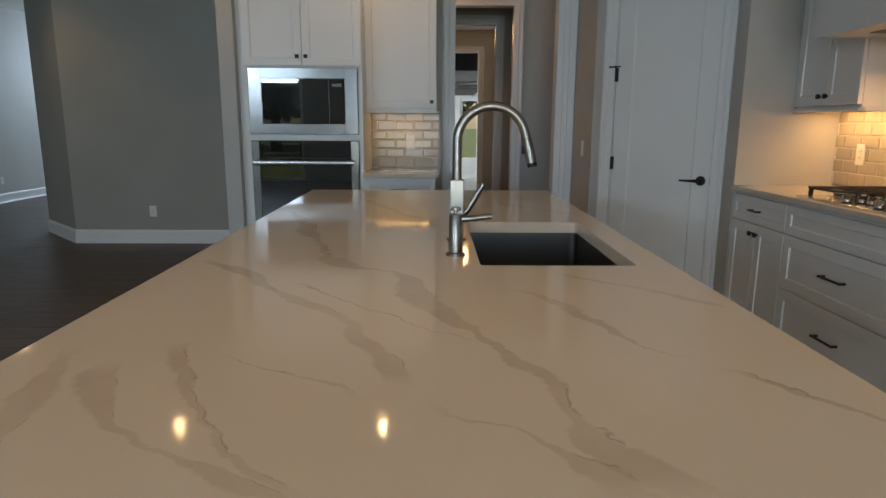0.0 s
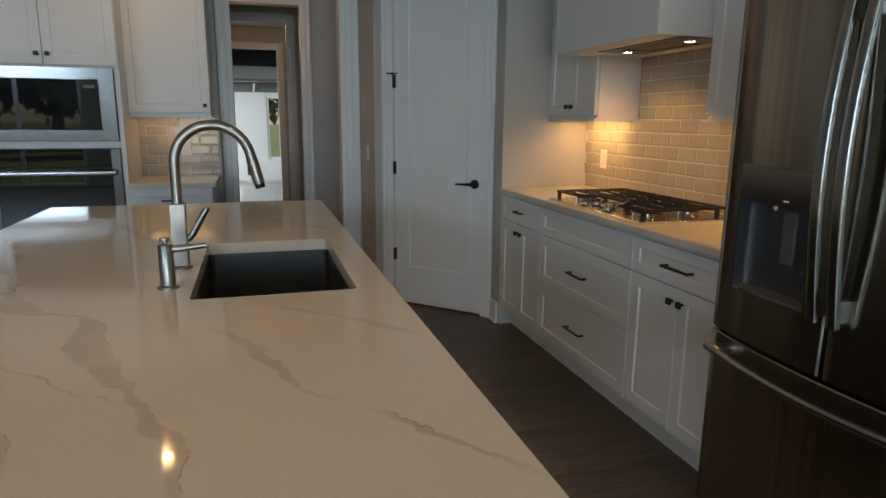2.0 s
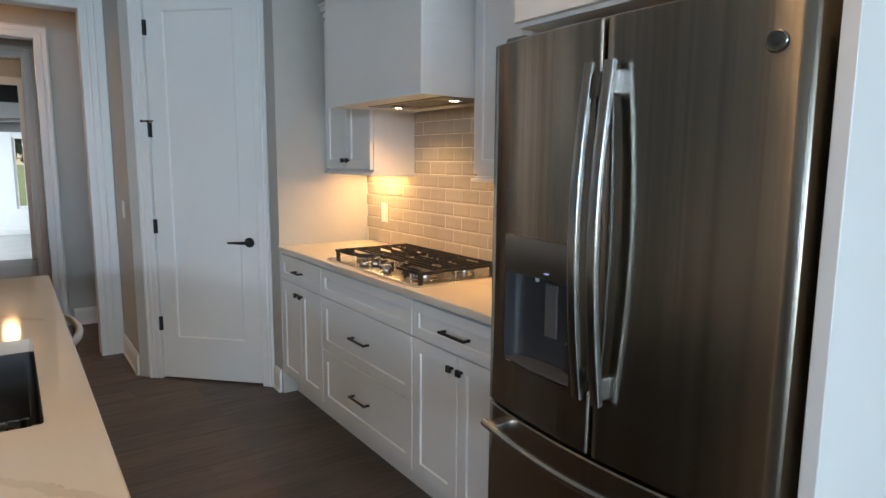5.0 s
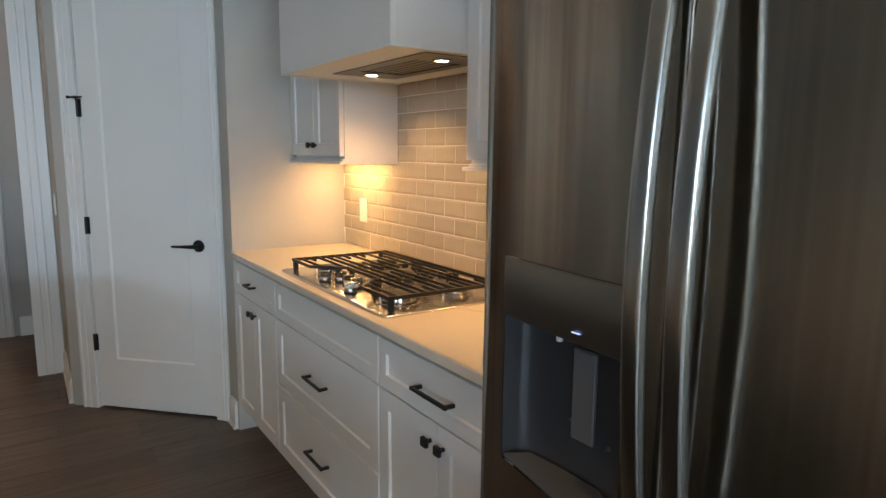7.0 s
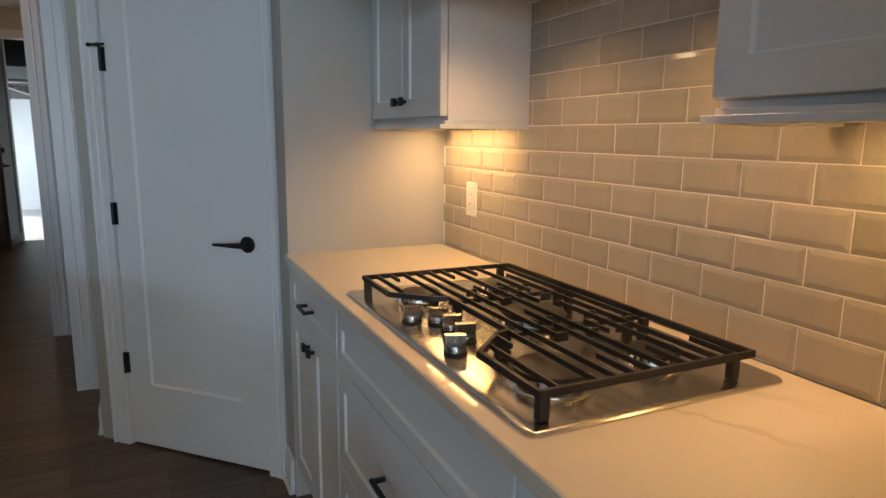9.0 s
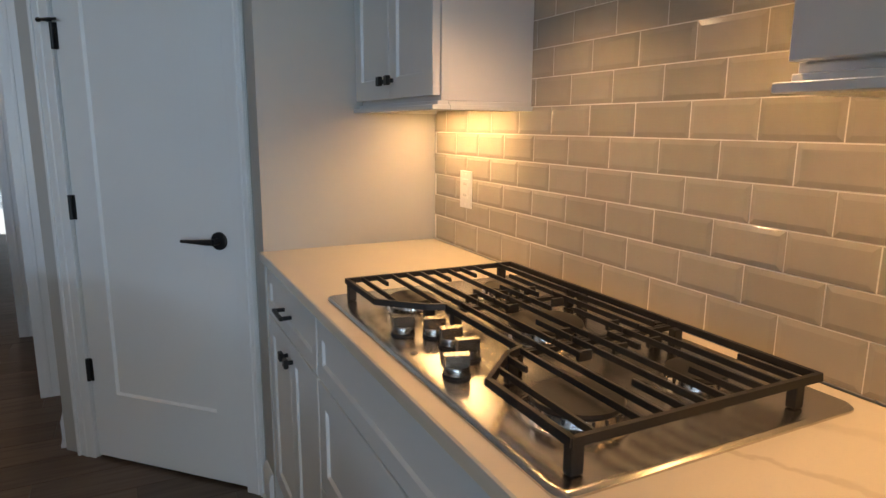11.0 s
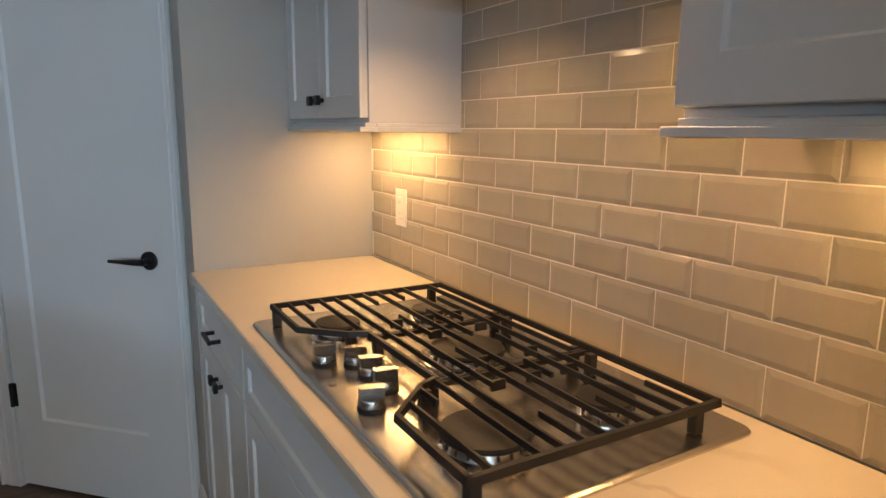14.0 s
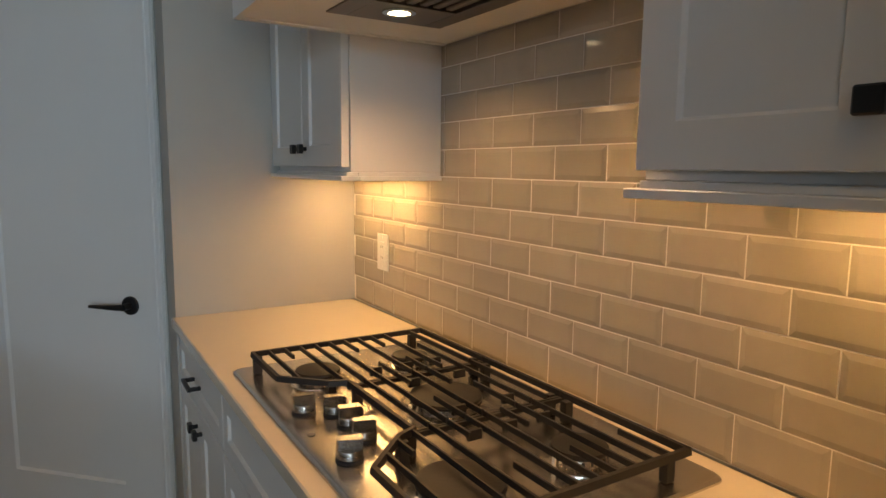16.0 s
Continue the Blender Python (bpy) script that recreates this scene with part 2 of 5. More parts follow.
FLOOR_GRAIN = (3.0, 46.0)
M_WALL = paint("wall_paint_grey", (0.48, 0.47, 0.44), 0.62, 240, 0.10)
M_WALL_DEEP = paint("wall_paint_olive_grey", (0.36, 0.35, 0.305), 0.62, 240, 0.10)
M_CEIL = paint("ceiling_paint", (0.74, 0.73, 0.71), 0.7, 120, 0.1)
M_TRIM = paint("trim_paint_white", (0.76, 0.76, 0.75), 0.36, 40, 0.05, 0.03)
M_DOOR = paint("door_paint_white", (0.76, 0.765, 0.755), 0.38, 60, 0.06, 0.03)
M_DARKDOOR = paint("door_paint_dark", (0.07, 0.065, 0.06), 0.45, 60, 0.06)
M_CAB = paint("cabinet_paint_white", (0.74, 0.735, 0.715), 0.40, 70, 0.05, 0.03)
M_ISLAND = paint("island_stain_espresso", (0.040, 0.030, 0.024), 0.38, 50, 0.08, 0.3)
M_QUARTZ = quartz("veined_quartz", BROAD_VEINS + FINE_VEINS, 0.0)
M_QUARTZ_PALE = quartz("pale_quartz", (), 0.8)
M_FLOOR = wood_floor()
M_GROUT = paint("grout", (0.84, 0.80, 0.72), 0.85, 300, 0.2)
M_TILE = tile_mat("glazed_tile", (0.40, 0.36, 0.29), (0.455, 0.41, 0.335))
M_STEEL_Z = steel("brushed_steel_upright", (0.385, 0.35, 0.30), 0.22, "z", 200.0, 1.0, 0.0, 0.06)
M_STEEL_Y = steel("brushed_steel_lengthwise", (0.58, 0.55, 0.50), 0.30, "y", strong=0.2, bump=0.01)
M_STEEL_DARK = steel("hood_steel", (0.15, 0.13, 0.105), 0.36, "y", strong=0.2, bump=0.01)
M_STEEL_X = steel("brushed_steel_crosswise", (0.25, 0.245, 0.235), 0.20, "x", strong=0.4)
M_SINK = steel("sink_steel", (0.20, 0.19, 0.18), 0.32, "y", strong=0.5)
M_CHROME = plain("polished_steel", (0.72, 0.71, 0.69), 0.14, 1.0)
M_NICKEL = steel("brushed_nickel", (0.34, 0.32, 0.295), 0.32, "z")
M_BLACK = plain("matt_black_metal", (0.018, 0.018, 0.019), 0.42, 0.4)
M_IRON = paint("cast_iron", (0.012, 0.011, 0.010), 0.55, 260, 0.3)
M_RUBBER = plain("black_rubber", (0.012, 0.012, 0.012), 0.7)
M_DARKGLASS = oven_glass()
M_PLASTIC = plain("white_plastic", (0.80, 0.79, 0.76), 0.35)
M_GREYPLASTIC = plain("grey_plastic", (0.10, 0.103, 0.107), 0.4)
M_SEAL = plain("dark_seal", (0.02, 0.02, 0.022), 0.6)
M_BULB = emitter("lit_bulb", (1.0, 0.80, 0.50), 22.0)
M_LENS = emitter("lit_downlight_lens", (1.0, 0.74, 0.42), 45.0)
M_DIODE = emitter("lit_strip", (1.0, 0.72, 0.38), 7.0)
M_STEEL_HANDLE = steel("handle_steel", (0.44, 0.44, 0.43), 0.24, "z", strong=0.4)
M_PAN = steel("cooktop_steel", (0.62, 0.59, 0.55), 0.24, "y", strong=0.25, bump=0.01)
M_KNOB = steel("knob_steel", (0.42, 0.40, 0.37), 0.26, "x", 60.0, strong=0.6)
M_DISPLAY = plain("satin_panel", (0.20, 0.187, 0.168), 0.36, 0.9)
M_NICHE = plain("niche_grey", (0.085, 0.09, 0.10), 0.24, 0.5)
M_BLUELED = emitter("blue_led", (0.25, 0.4, 1.0), 1.0)
M_GLASS = glass_mat("window_glass")
M_CONCRETE = paint("garage_concrete", (0.46, 0.46, 0.45), 0.6, 30, 0.2, 0.12)
M_GARAGE_CEIL = paint("garage_ceiling_grey", (0.018, 0.018, 0.017), 0.8, 60, 0.1)
M_GARAGE = paint("garage_wall_white", (0.72, 0.74, 0.74), 0.7, 120, 0.1)
# dark colour puts the shade under the raised garage door into its panels
M_DOORBACK = paint("garage_door_shade", (0.13, 0.13, 0.125), 0.7, 60, 0.1)
M_GALV = plain("galvanised_steel", (0.55, 0.57, 0.58), 0.38, 1.0)
M_GARAGE_CEIL.node_tree.nodes["Principled BSDF"].inputs["Specular IOR Level"].default_value = 0.05
M_GRASS = paint("lawn_grass", (0.11, 0.16, 0.05), 0.9, 30, 0.5, 0.3)
M_LEAF = paint("tree_leaf", (0.09, 0.12, 0.04), 0.7, 40, 0.2, 0.4)
M_BARK = paint("tree_bark", (0.12, 0.09, 0.065), 0.9, 25, 0.6, 0.3)


# ---- building helpers ----
def thing(name, base, label, category="", group="", kind=""):
    ob = new(name)
    ob.empty_display_size = 0.05
    ob.location = base
    return tagged(ob, label, category, group, kind)


def root_place(ob):
    p = Vector((0, 0, 0))
    while ob is not None:
        p += ob.location
        ob = ob.parent
    return p


def part(name, bm, mat, parent=None, label="", m=None, smooth=False):
    """Links bm, drawn in world places, as one mesh under parent."""
    if m is not None:
        bm.transform(m)
    if parent is not None:
        bm.transform(Matrix.Translation(-root_place(parent)))
    bmesh.ops.recalc_face_normals(bm, faces=bm.faces)
    me = bpy.data.meshes.new(name)
    bm.to_mesh(me)
    bm.free()
    me.materials.append(mat)
    if smooth:
        for p in me.polygons:
            p.use_smooth = True
        me.set_sharp_from_angle(angle=radians(38))
    ob = new(name, me)
    if parent is not None:
        ob.parent = parent
    return tagged(ob, label) if label else ob


def add_box(bm, lo, hi, bevel=0.0, seg=1):
    lo, hi = Vector(lo), Vector(hi)
    r = bmesh.ops.create_cube(bm, size=1.0, matrix=Matrix.Translation((lo + hi) / 2) @ Matrix.Diagonal((*(hi - lo), 1)))
    if bevel:
        es = list({e for v in r["verts"] for e in v.link_edges})
        bmesh.ops.bevel(bm, geom=es, offset=bevel, segments=seg, affect="EDGES", profile=0.6)
    return bm


def box(lo, hi, bevel=0.0, seg=1):
    return add_box(bmesh.new(), lo, hi, bevel, seg)


def upright_uv(bm):
    """Lays the sheet's grain up its height."""
    uv = bm.loops.layers.uv.new("upright")
    for f in bm.faces:
        for l in f.loops:
            l[uv].uv = (l.vert.co.z, l.vert.co.y + l.vert.co.x)
    return bm


def boxes(*pairs, bevel=0.0):
    bm = bmesh.new()
    for lo, hi in pairs:
        add_box(bm, lo, hi, bevel)
    return bm


def add_cyl(bm, a, b, r0, r1=None, seg=24, cap=True):
    a, b = Vector(a), Vector(b)
    d = b - a
    m = Matrix.Translation((a + b) / 2) @ d.to_track_quat("Z", "Y").to_matrix().to_4x4()
    bmesh.ops.create_cone(bm, cap_ends=cap, segments=seg, radius1=r0, radius2=r0 if r1 is None else r1, depth=d.length, matrix=m)
    return bm


def cyl(a, b, r0, r1=None, seg=24):
    return add_cyl(bmesh.new(), a, b, r0, r1, seg)


def tube(points, r, seg=14, radii=None, flat=1.0, square=1.0):
    """A round bar through points; flat squeezes it sideways, square below 1 flattens its faces."""
    bm = bmesh.new()
    pts = [Vector(p) for p in points]
    rings = []
    up = None
    for i, p in enumerate(pts):
        d = (pts[min(i + 1, len(pts) - 1)] - pts[max(i - 1, 0)]).normalized()
        if up is None:
            up = Vector((0, 0, 1)) if abs(d.z) < 0.9 else Vector((1, 0, 0))
        side = d.cross(up).normalized()
        up = side.cross(d).normalized()
        rr = radii[i] if radii else r
        rings.append([bm.verts.new(p + (side * math.copysign(abs(math.cos(a)) ** square, math.cos(a)) * flat + up * math.copysign(abs(math.sin(a)) ** square, math.sin(a))) * rr) for a in (2 * math.pi * k / seg for k in range(seg))])
    for ra, rb in zip(rings, rings[1:]):
        for k in range(seg):
            bm.faces.new((ra[k], ra[(k + 1) % seg], rb[(k + 1) % seg], rb[k]))
    bm.faces.new(rings[0][::-1])
    bm.faces.new(rings[-1])
    return bm


def lathe(profile, centre, axis=(0, 0, 1), seg=32):
    """A turned body: profile rows of (radius, height) along axis."""
    bm = bmesh.new()
    rings = [[bm.verts.new((r * math.cos(2 * math.pi * k / seg), r * math.sin(2 * math.pi * k / seg), h)) for k in range(seg)] for r, h in profile]
    for ra, rb in zip(rings, rings[1:]):
        for k in range(seg):
            bm.faces.new((ra[k], ra[(k + 1) % seg], rb[(k + 1) % seg], rb[k]))
    bm.faces.new(rings[0][::-1])
    bm.faces.new(rings[-1])
    bm.transform(Matrix.Translation(centre) @ Vector(axis).to_track_quat("Z", "Y").to_matrix().to_4x4())
    return bm


def prism(outline, z0, z1, bevel=0.0):
    """A flat outline in x and y drawn up from z0 to z1."""
    bm = bmesh.new()
    lo = [bm.verts.new((x, y, z0)) for x, y in outline]
    hi = [bm.verts.new((x, y, z1)) for x, y in outline]
    bm.faces.new(lo[::-1])
    bm.faces.new(hi)
    n = len(lo)
    for i in range(n):
        bm.faces.new((lo[i], lo[(i + 1) % n], hi[(i + 1) % n], hi[i]))
    if bevel:
        bmesh.ops.bevel(bm, geom=list(bm.edges), offset=bevel, segments=2, affect="EDGES", profile=0.6)
    return bm


def face_frame(origin, toward):
    """Local frame of an upright front: X along its width, Y out of it, Z up; toward is its outward way as an angle in degrees."""
    a = radians(toward)
    out = Vector((math.cos(a), math.sin(a), 0))
    right = Vector((-out.y, out.x, 0))
    m = Matrix.Identity(4)
    m.col[0][:3], m.col[1][:3], m.col[2][:3] = right, out, (0, 0, 1)
    m.col[3][:3] = origin
    return m


def shaker(x0, x1, z0, z1, thick=0.02, rail=0.055, sink=0.007, slope=0.004, bottom=None, top=None):
    """A framed front with a sunk panel, in a face frame."""
    b = rail if bottom is None else bottom
    tp = rail if top is None else top
    bm = bmesh.new()

    def ring(i, y, o=0.0):
        return [bm.verts.new(p) for p in ((x0 + i + o, y, z0 + (b if i else 0) + o), (x1 - i - o, y, z0 + (b if i else 0) + o),
                                         (x1 - i - o, y, z1 - (tp if i else 0) - o), (x0 + i + o, y, z1 - (tp if i else 0) - o))]

    e = 0.0015
    back, side = ring(0, 0), ring(0, thick - e)
    front = ring(0, thick, e)
    inner, deep = ring(rail, thick), ring(rail, thick - sink, slope)
    bm.faces.new(back[::-1])
    for a, c in ((back, side), (side, front), (front, inner), (inner, deep)):
        for k in range(4):
            bm.faces.new((a[k], a[(k + 1) % 4], c[(k + 1) % 4], c[k]))
    bm.faces.new(deep)
    return bm


def pull(parent, m, cx, cz, length, upright=False):
    """A square black bar pull on two feet."""
    h, d, w = length / 2, 0.030, 0.005
    bm = bmesh.new()
    add_box(bm, (cx - h, d - 0.005, cz - w), (cx + h, d + 0.005, cz + w), 0.0015)
    for s in (-1, 1):
        add_box(bm, (cx + s * (h - 0.008) - w, 0.001, cz - w), (cx + s * (h - 0.008) + w, d, cz + w), 0.001)
    return part("handle", bm, M_BLACK, parent, "matt black bar pull", m)


def square_knob(parent, m, cx, cz):
    bm = add_cyl(bmesh.new(), (cx, 0.0, cz), (cx, 0.018, cz), 0.006, seg=12)
    add_box(bm, (cx - 0.0128, 0.014, cz - 0.0128), (cx + 0.0128, 0.026, cz + 0.0128), 0.002)
    return part("knob", bm, M_BLACK, parent, "matt black square knob", m)


# ---- the large structure ----
def shifted(bm, m):
    bm.transform(m)
    return bm


def wall(name, bm, mat=None, label="painted grey drywall"):
    return tagged(part(name, bm, mat or M_WALL), label, "wall", kind="structure")


H = 2.74
ground = tagged(part("ground", box((-150, -150, -0.5), (150, 150, -0.16)), M_GRASS), "mown green lawn round the house", "ground", kind="structure")
floor = tagged(part("floor", boxes(((-6.9, -4.64, -0.15), (2.9, 10.9, -0.014)), ((-6.9, 10.9, -0.15), (-4.38, 13.9, -0.014))), M_SEAL), "brown oak plank floor", "floor", kind="structure")

wall("wall_east", boxes(((2.392, -4.64, 0), (2.52, 3.84, H))))
wall("wall_pantry_front", boxes(((1.795, 3.84, 0), (2.52, 3.95, H)), ((1.795, 3.95, 0), (1.90, 3.985, H))))
# the pantry's slanted wall with its doorway
PM = face_frame((1.240, 4.535, 0), 225)
PW, PH = 0.704, 2.44
wall("wall_pantry_slant", shifted(boxes(
    ((-0.168, -0.11, 0), (-0.020, 0, H)), ((PW + 0.020, -0.11, 0), (PW + 0.078, 0, H)), ((-0.020, -0.11, PH + 0.02), (PW + 0.020, 0, H))), PM))
wall("wall_pantry_back", boxes(((1.28, 5.42, 0), (2.52, 5.54, H)), ((2.40, 3.95, 0), (2.52, 5.42, H))))
wall("wall_switch", boxes(((1.122, 4.66, 0), (1.235, 5.28, H))))
# the wall with the cased opening, and the wall behind the far cabinets
wall("wall_north", boxes(((-1.437, 5.15, 0), (0.045, 5.42, H)), ((0.045, 5.28, 0), (0.135, 5.42, H)), ((0.985, 5.28, 0), (1.26, 5.42, H)), ((0.135, 5.28, 2.44), (0.985, 5.42, H))))
wall("wall_stub", boxes(((-1.55, 4.75, 0), (-1.437, 6.70, H))))
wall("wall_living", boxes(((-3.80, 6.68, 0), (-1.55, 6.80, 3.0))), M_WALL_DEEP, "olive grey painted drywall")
LM = face_frame((-4.50, 7.38, 0), 225)
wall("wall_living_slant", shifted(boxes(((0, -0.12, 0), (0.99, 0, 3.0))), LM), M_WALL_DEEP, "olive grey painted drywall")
wall("wall_corridor", boxes(((-4.50, 7.38, 0), (-4.38, 13.8, 3.0))))
wall("wall_west", boxes(((-6.92, -4.64, 0), (-6.77, 13.92, 3.0))))
wall("wall_far_north", boxes(((-6.77, 13.8, 0), (-6.45, 13.92, 3.0)), ((-4.95, 13.8, 0), (-4.38, 13.92, 3.0)), ((-6.45, 13.8, 0), (-4.95, 13.92, 0.6)), ((-6.45, 13.8, 2.6), (-4.95, 13.92, 3.0))))
wall("wall_south", boxes(((-6.77, -4.64, 0), (-6.0, -4.5, 3.0)), ((-2.8, -4.64, 0), (-1.4, -4.5, 3.0)), ((1.4, -4.64, 0), (2.39, -4.5, 3.0)), ((-1.4, -4.64, 0), (1.4, -4.5, 0.6)), ((-1.4, -4.64, 2.45), (1.4, -4.5, 3.0)), ((-6.0, -4.64, 2.45), (-2.8, -4.5, 3.0))))
bmc = boxes(((-6.95, -4.66, H), (2.6, 7.3, H + 0.1)), ((-4.38, 7.3, H), (2.6, 10.9, H + 0.1)), ((-6.95, 7.3, 3.0), (-4.38, 13.94, 3.1)), ((-6.95, 7.2, H + 0.1), (-4.38, 7.3, 3.1)))
tagged(part("ceiling", bmc, M_CEIL), "white painted ceiling", "ceiling", kind="structure")

# the hall beyond the cased opening, the mud room and the garage
wall("wall_hall", boxes(((-0.60, 6.36, 0), (-0.09, 6.48, H)), ((0.762, 6.36, 0), (2.0, 6.48, H)), ((-0.09, 6.36, 2.38), (0.762, 6.48, H))))
wall("wall_hall_ends", boxes(((-0.72, 5.42, 0), (-0.60, 6.48, H)), ((2.0, 5.54, 0), (2.12, 6.48, H))))
wall("wall_mudroom", boxes(((-0.60, 7.55, 0), (-0.12, 7.67, H)), ((0.70, 7.55, 0), (1.4, 7.67, H)), ((-0.12, 7.55, 2.38), (0.70, 7.67, H))))
wall("wall_mudroom_sides", boxes(((-0.72, 6.48, 0), (-0.60, 10.8, H)), ((1.15, 6.48, 0), (1.27, 10.8, H))))
wall("wall_garage_entry", boxes(((-0.72, 10.8, 0), (-0.10, 10.92, H)), ((0.72, 10.8, 0), (1.27, 10.92, H)), ((-0.10, 10.8, 2.42), (0.72, 10.92, H))))
wall("wall_garage", boxes(((-1.6, 16.0, -0.15), (0.62, 16.15, 2.9)), ((1.45, 16.0, -0.15), (4.0, 16.15, 2.9)), ((0.62, 16.0, -0.15), (1.45, 16.15, 0.35)), ((0.62, 16.0, 1.85), (1.45, 16.15, 2.9)),
    ((3.9, 10.92, -0.15), (4.05, 16.0, 2.9)), ((-1.6, 10.92, -0.15), (-1.45, 11.4, 2.9)), ((-1.6, 15.6, -0.15), (-1.45, 16.0, 2.9)), ((-1.6, 11.4, 2.15), (-1.45, 15.6, 2.9)),
    ((-1.6, 10.8, -0.15), (-0.73, 10.92, 2.9)), ((1.28, 10.8, -0.15), (4.05, 10.92, 2.9))), M_GARAGE, "white painted garage wall")
tagged(part("floor_garage", box((-1.7, 10.93, -0.155), (4.1, 16.2, -0.148)), M_CONCRETE), "pale concrete garage floor", "floor", kind="structure")
tagged(part("ceiling_garage", box((-1.59, 10.93, 2.52), (3.99, 15.99, 2.60)), M_GARAGE_CEIL), "grey unpainted garage ceiling", "ceiling", kind="structure")


def skirting(name, a, b, out):
    """A tall moulded baseboard from a to b on the wall; out is its outward way."""
    a, b, o = Vector((*a, 0)), Vector((*b, 0)), Vector((*out, 0)).normalized()
    bm = bmesh.new()
    prof = ((0, 0.0), (0.022, 0.0), (0.022, 0.014), (0.015, 0.022), (0.015, 0.115), (0.012, 0.124), (0.010, 0.134), (0.005, 0.142), (0, 0.144))
    ends = [[bm.verts.new(p + o * (d + 0.0005) + Vector((0, 0, z))) for d, z in prof] for p in (a, b)]
    for i in range(len(prof) - 1):
        bm.faces.new((ends[0][i], ends[0][i + 1], ends[1][i + 1], ends[1][i]))
    bm.faces.new(ends[0])
    bm.faces.new(ends[1][::-1])
    return tagged(part(name, bm, M_TRIM), "white painted moulded baseboard", "baseboard", kind="structure")


skirting("baseboard", (1.795, 3.965), (1.795, 3.86), (-1, 0))
skirting("baseboard", (1.122, 4.675), (1.122, 5.275), (-1, 0))
skirting("baseboard", (1.095, 6.36), (0.88, 6.36), (0, -1))
skirting("baseboard", (1.9, 6.36), (1.095, 6.36), (0, -1))
skirting("baseboard", (-3.80, 6.68), (-1.56, 6.68), (0, -1))
skirting("baseboard", (-4.50, 7.38), (-3.80, 6.68), (-1, -1))
skirting("baseboard", (-6.77, 13.7), (-6.77, 1.2), (1, 0))
skirting("baseboard", (-1.55, 4.75), (-1.437, 4.75), (0, -1))
skirting("baseboard", (2.392, 0.74), (2.392, -4.4), (-1, 0))
skirting("baseboard", (-1.4, 16.0), (3.8, 16.0), (0, -1)).location.z = -0.148


def casing(m, w, h, width=0.09, right=None, name="trim"):
    """Moulded casing round a doorway of w by h in a face frame."""
    rw = width if right is None else right
    bm = bmesh.new()

    def strip(x0, x1, z0, z1):
        add_box(bm, (x0, 0.0005, z0), (x1, 0.014, z1), 0.002)

    strip(-width, -0.002, 0, h + width)
    strip(w + 0.002, w + rw, 0, h + width)
    strip(-0.002, w + 0.002, h + 0.002, h + width)
    # outer and inner beads of the moulding
    for d, t in ((width - 0.022, 0.023), (0.040, 0.018)):
        add_box(bm, (-d - 0.014, 0.003, 0), (-d, t, h + d), 0.003)
        e = min(d, rw - 0.016)
        add_box(bm, (w + e, 0.003, 0), (w + e + 0.014, t, h + d), 0.003)
        add_box(bm, (-d - 0.014, 0.003, h + d), (w + e + 0.014, t - 0.001, h + d + 0.014), 0.003)
    return tagged(part(name, bm, M_TRIM, m=m), "white painted moulded door casing", "trim", kind="structure")


def jamb(m, w, h, depth, mat=None):
    bm = boxes(((-0.019, -depth, 0), (-0.0005, 0.0, h)), ((w + 0.0005, -depth, 0), (w + 0.019, 0.0, h)), ((-0.019, -depth, h + 0.0005), (w + 0.019, 0.0, h + 0.019)))
    return tagged(part("trim", bm, mat or M_TRIM, m=m), "white painted door jamb", "trim", kind="structure")


casing(PM, PW, PH, 0.095, 0.078)
jamb(PM, PW, PH, 0.109)
AM = face_frame((0.155, 5.28, 0), 270)
casing(AM, 0.81, 2.42, 0.105, 0.150)
jamb(AM, 0.81, 2.42, 0.139)
BM = face_frame((-0.07, 6.36, 0), 270)
casing(BM, 0.812, 2.36, 0.10)
jamb(BM, 0.812, 2.36, 0.119)
CM = face_frame((-0.10, 7.55, 0), 270)
casing(CM, 0.78, 2.36, 0.10)
jamb(CM, 0.78, 2.36, 0.119)
DM = face_frame((-0.08, 10.8, 0), 270)
casing(DM, 0.78, 2.40, 0.10)
jamb(DM, 0.78, 2.40, 0.119)


# ---- doors ----
def lever(parent, m, cx, cz, reach=-0.125):
    rose = part("rose", lathe(((0.031, 0.0), (0.031, 0.006), (0.028, 0.009), (0.012, 0.010), (0.011, 0.040)), (cx, 0.0, cz), (0, 1, 0)), M_BLACK, parent, "round black rose", m, True)
    pts = [(cx, 0.038, cz), (cx + reach * 0.2, 0.044, cz), (cx + reach * 0.6, 0.044, cz - 0.001), (cx + reach, 0.042, cz - 0.002)]
    part("lever", tube(pts, 0.008, 12, [0.011, 0.010, 0.007, 0.0055]), M_BLACK, parent, "black lever handle", m, True)
    return rose


def hinge(parent, m, cz, stop=False):
    bm = add_cyl(bmesh.new(), (0.002, 0.008, cz - 0.045), (0.002, 0.008, cz + 0.045), 0.0075, seg=12)
    add_box(bm, (0.003, 0.000, cz - 0.045), (0.019, 0.003, cz + 0.045))
    if stop:
        add_cyl(bm, (-0.03, 0.028, cz + 0.052), (0.047, 0.028, cz + 0.052), 0.0045, seg=10)
        add_cyl(bm, (-0.003, 0.010, cz + 0.045), (-0.003, 0.010, cz + 0.060), 0.009, seg=10)
        add_box(bm, (-0.008, 0.008, cz + 0.047), (0.002, 0.030, cz + 0.057))
        add_cyl(bm, (-0.036, 0.028, cz + 0.052), (-0.028, 0.028, cz + 0.052), 0.008, seg=10)
    return part("hinge", bm, M_BLACK, parent, "black butt hinge" + (" with a door stop" if stop else ""), m, True)


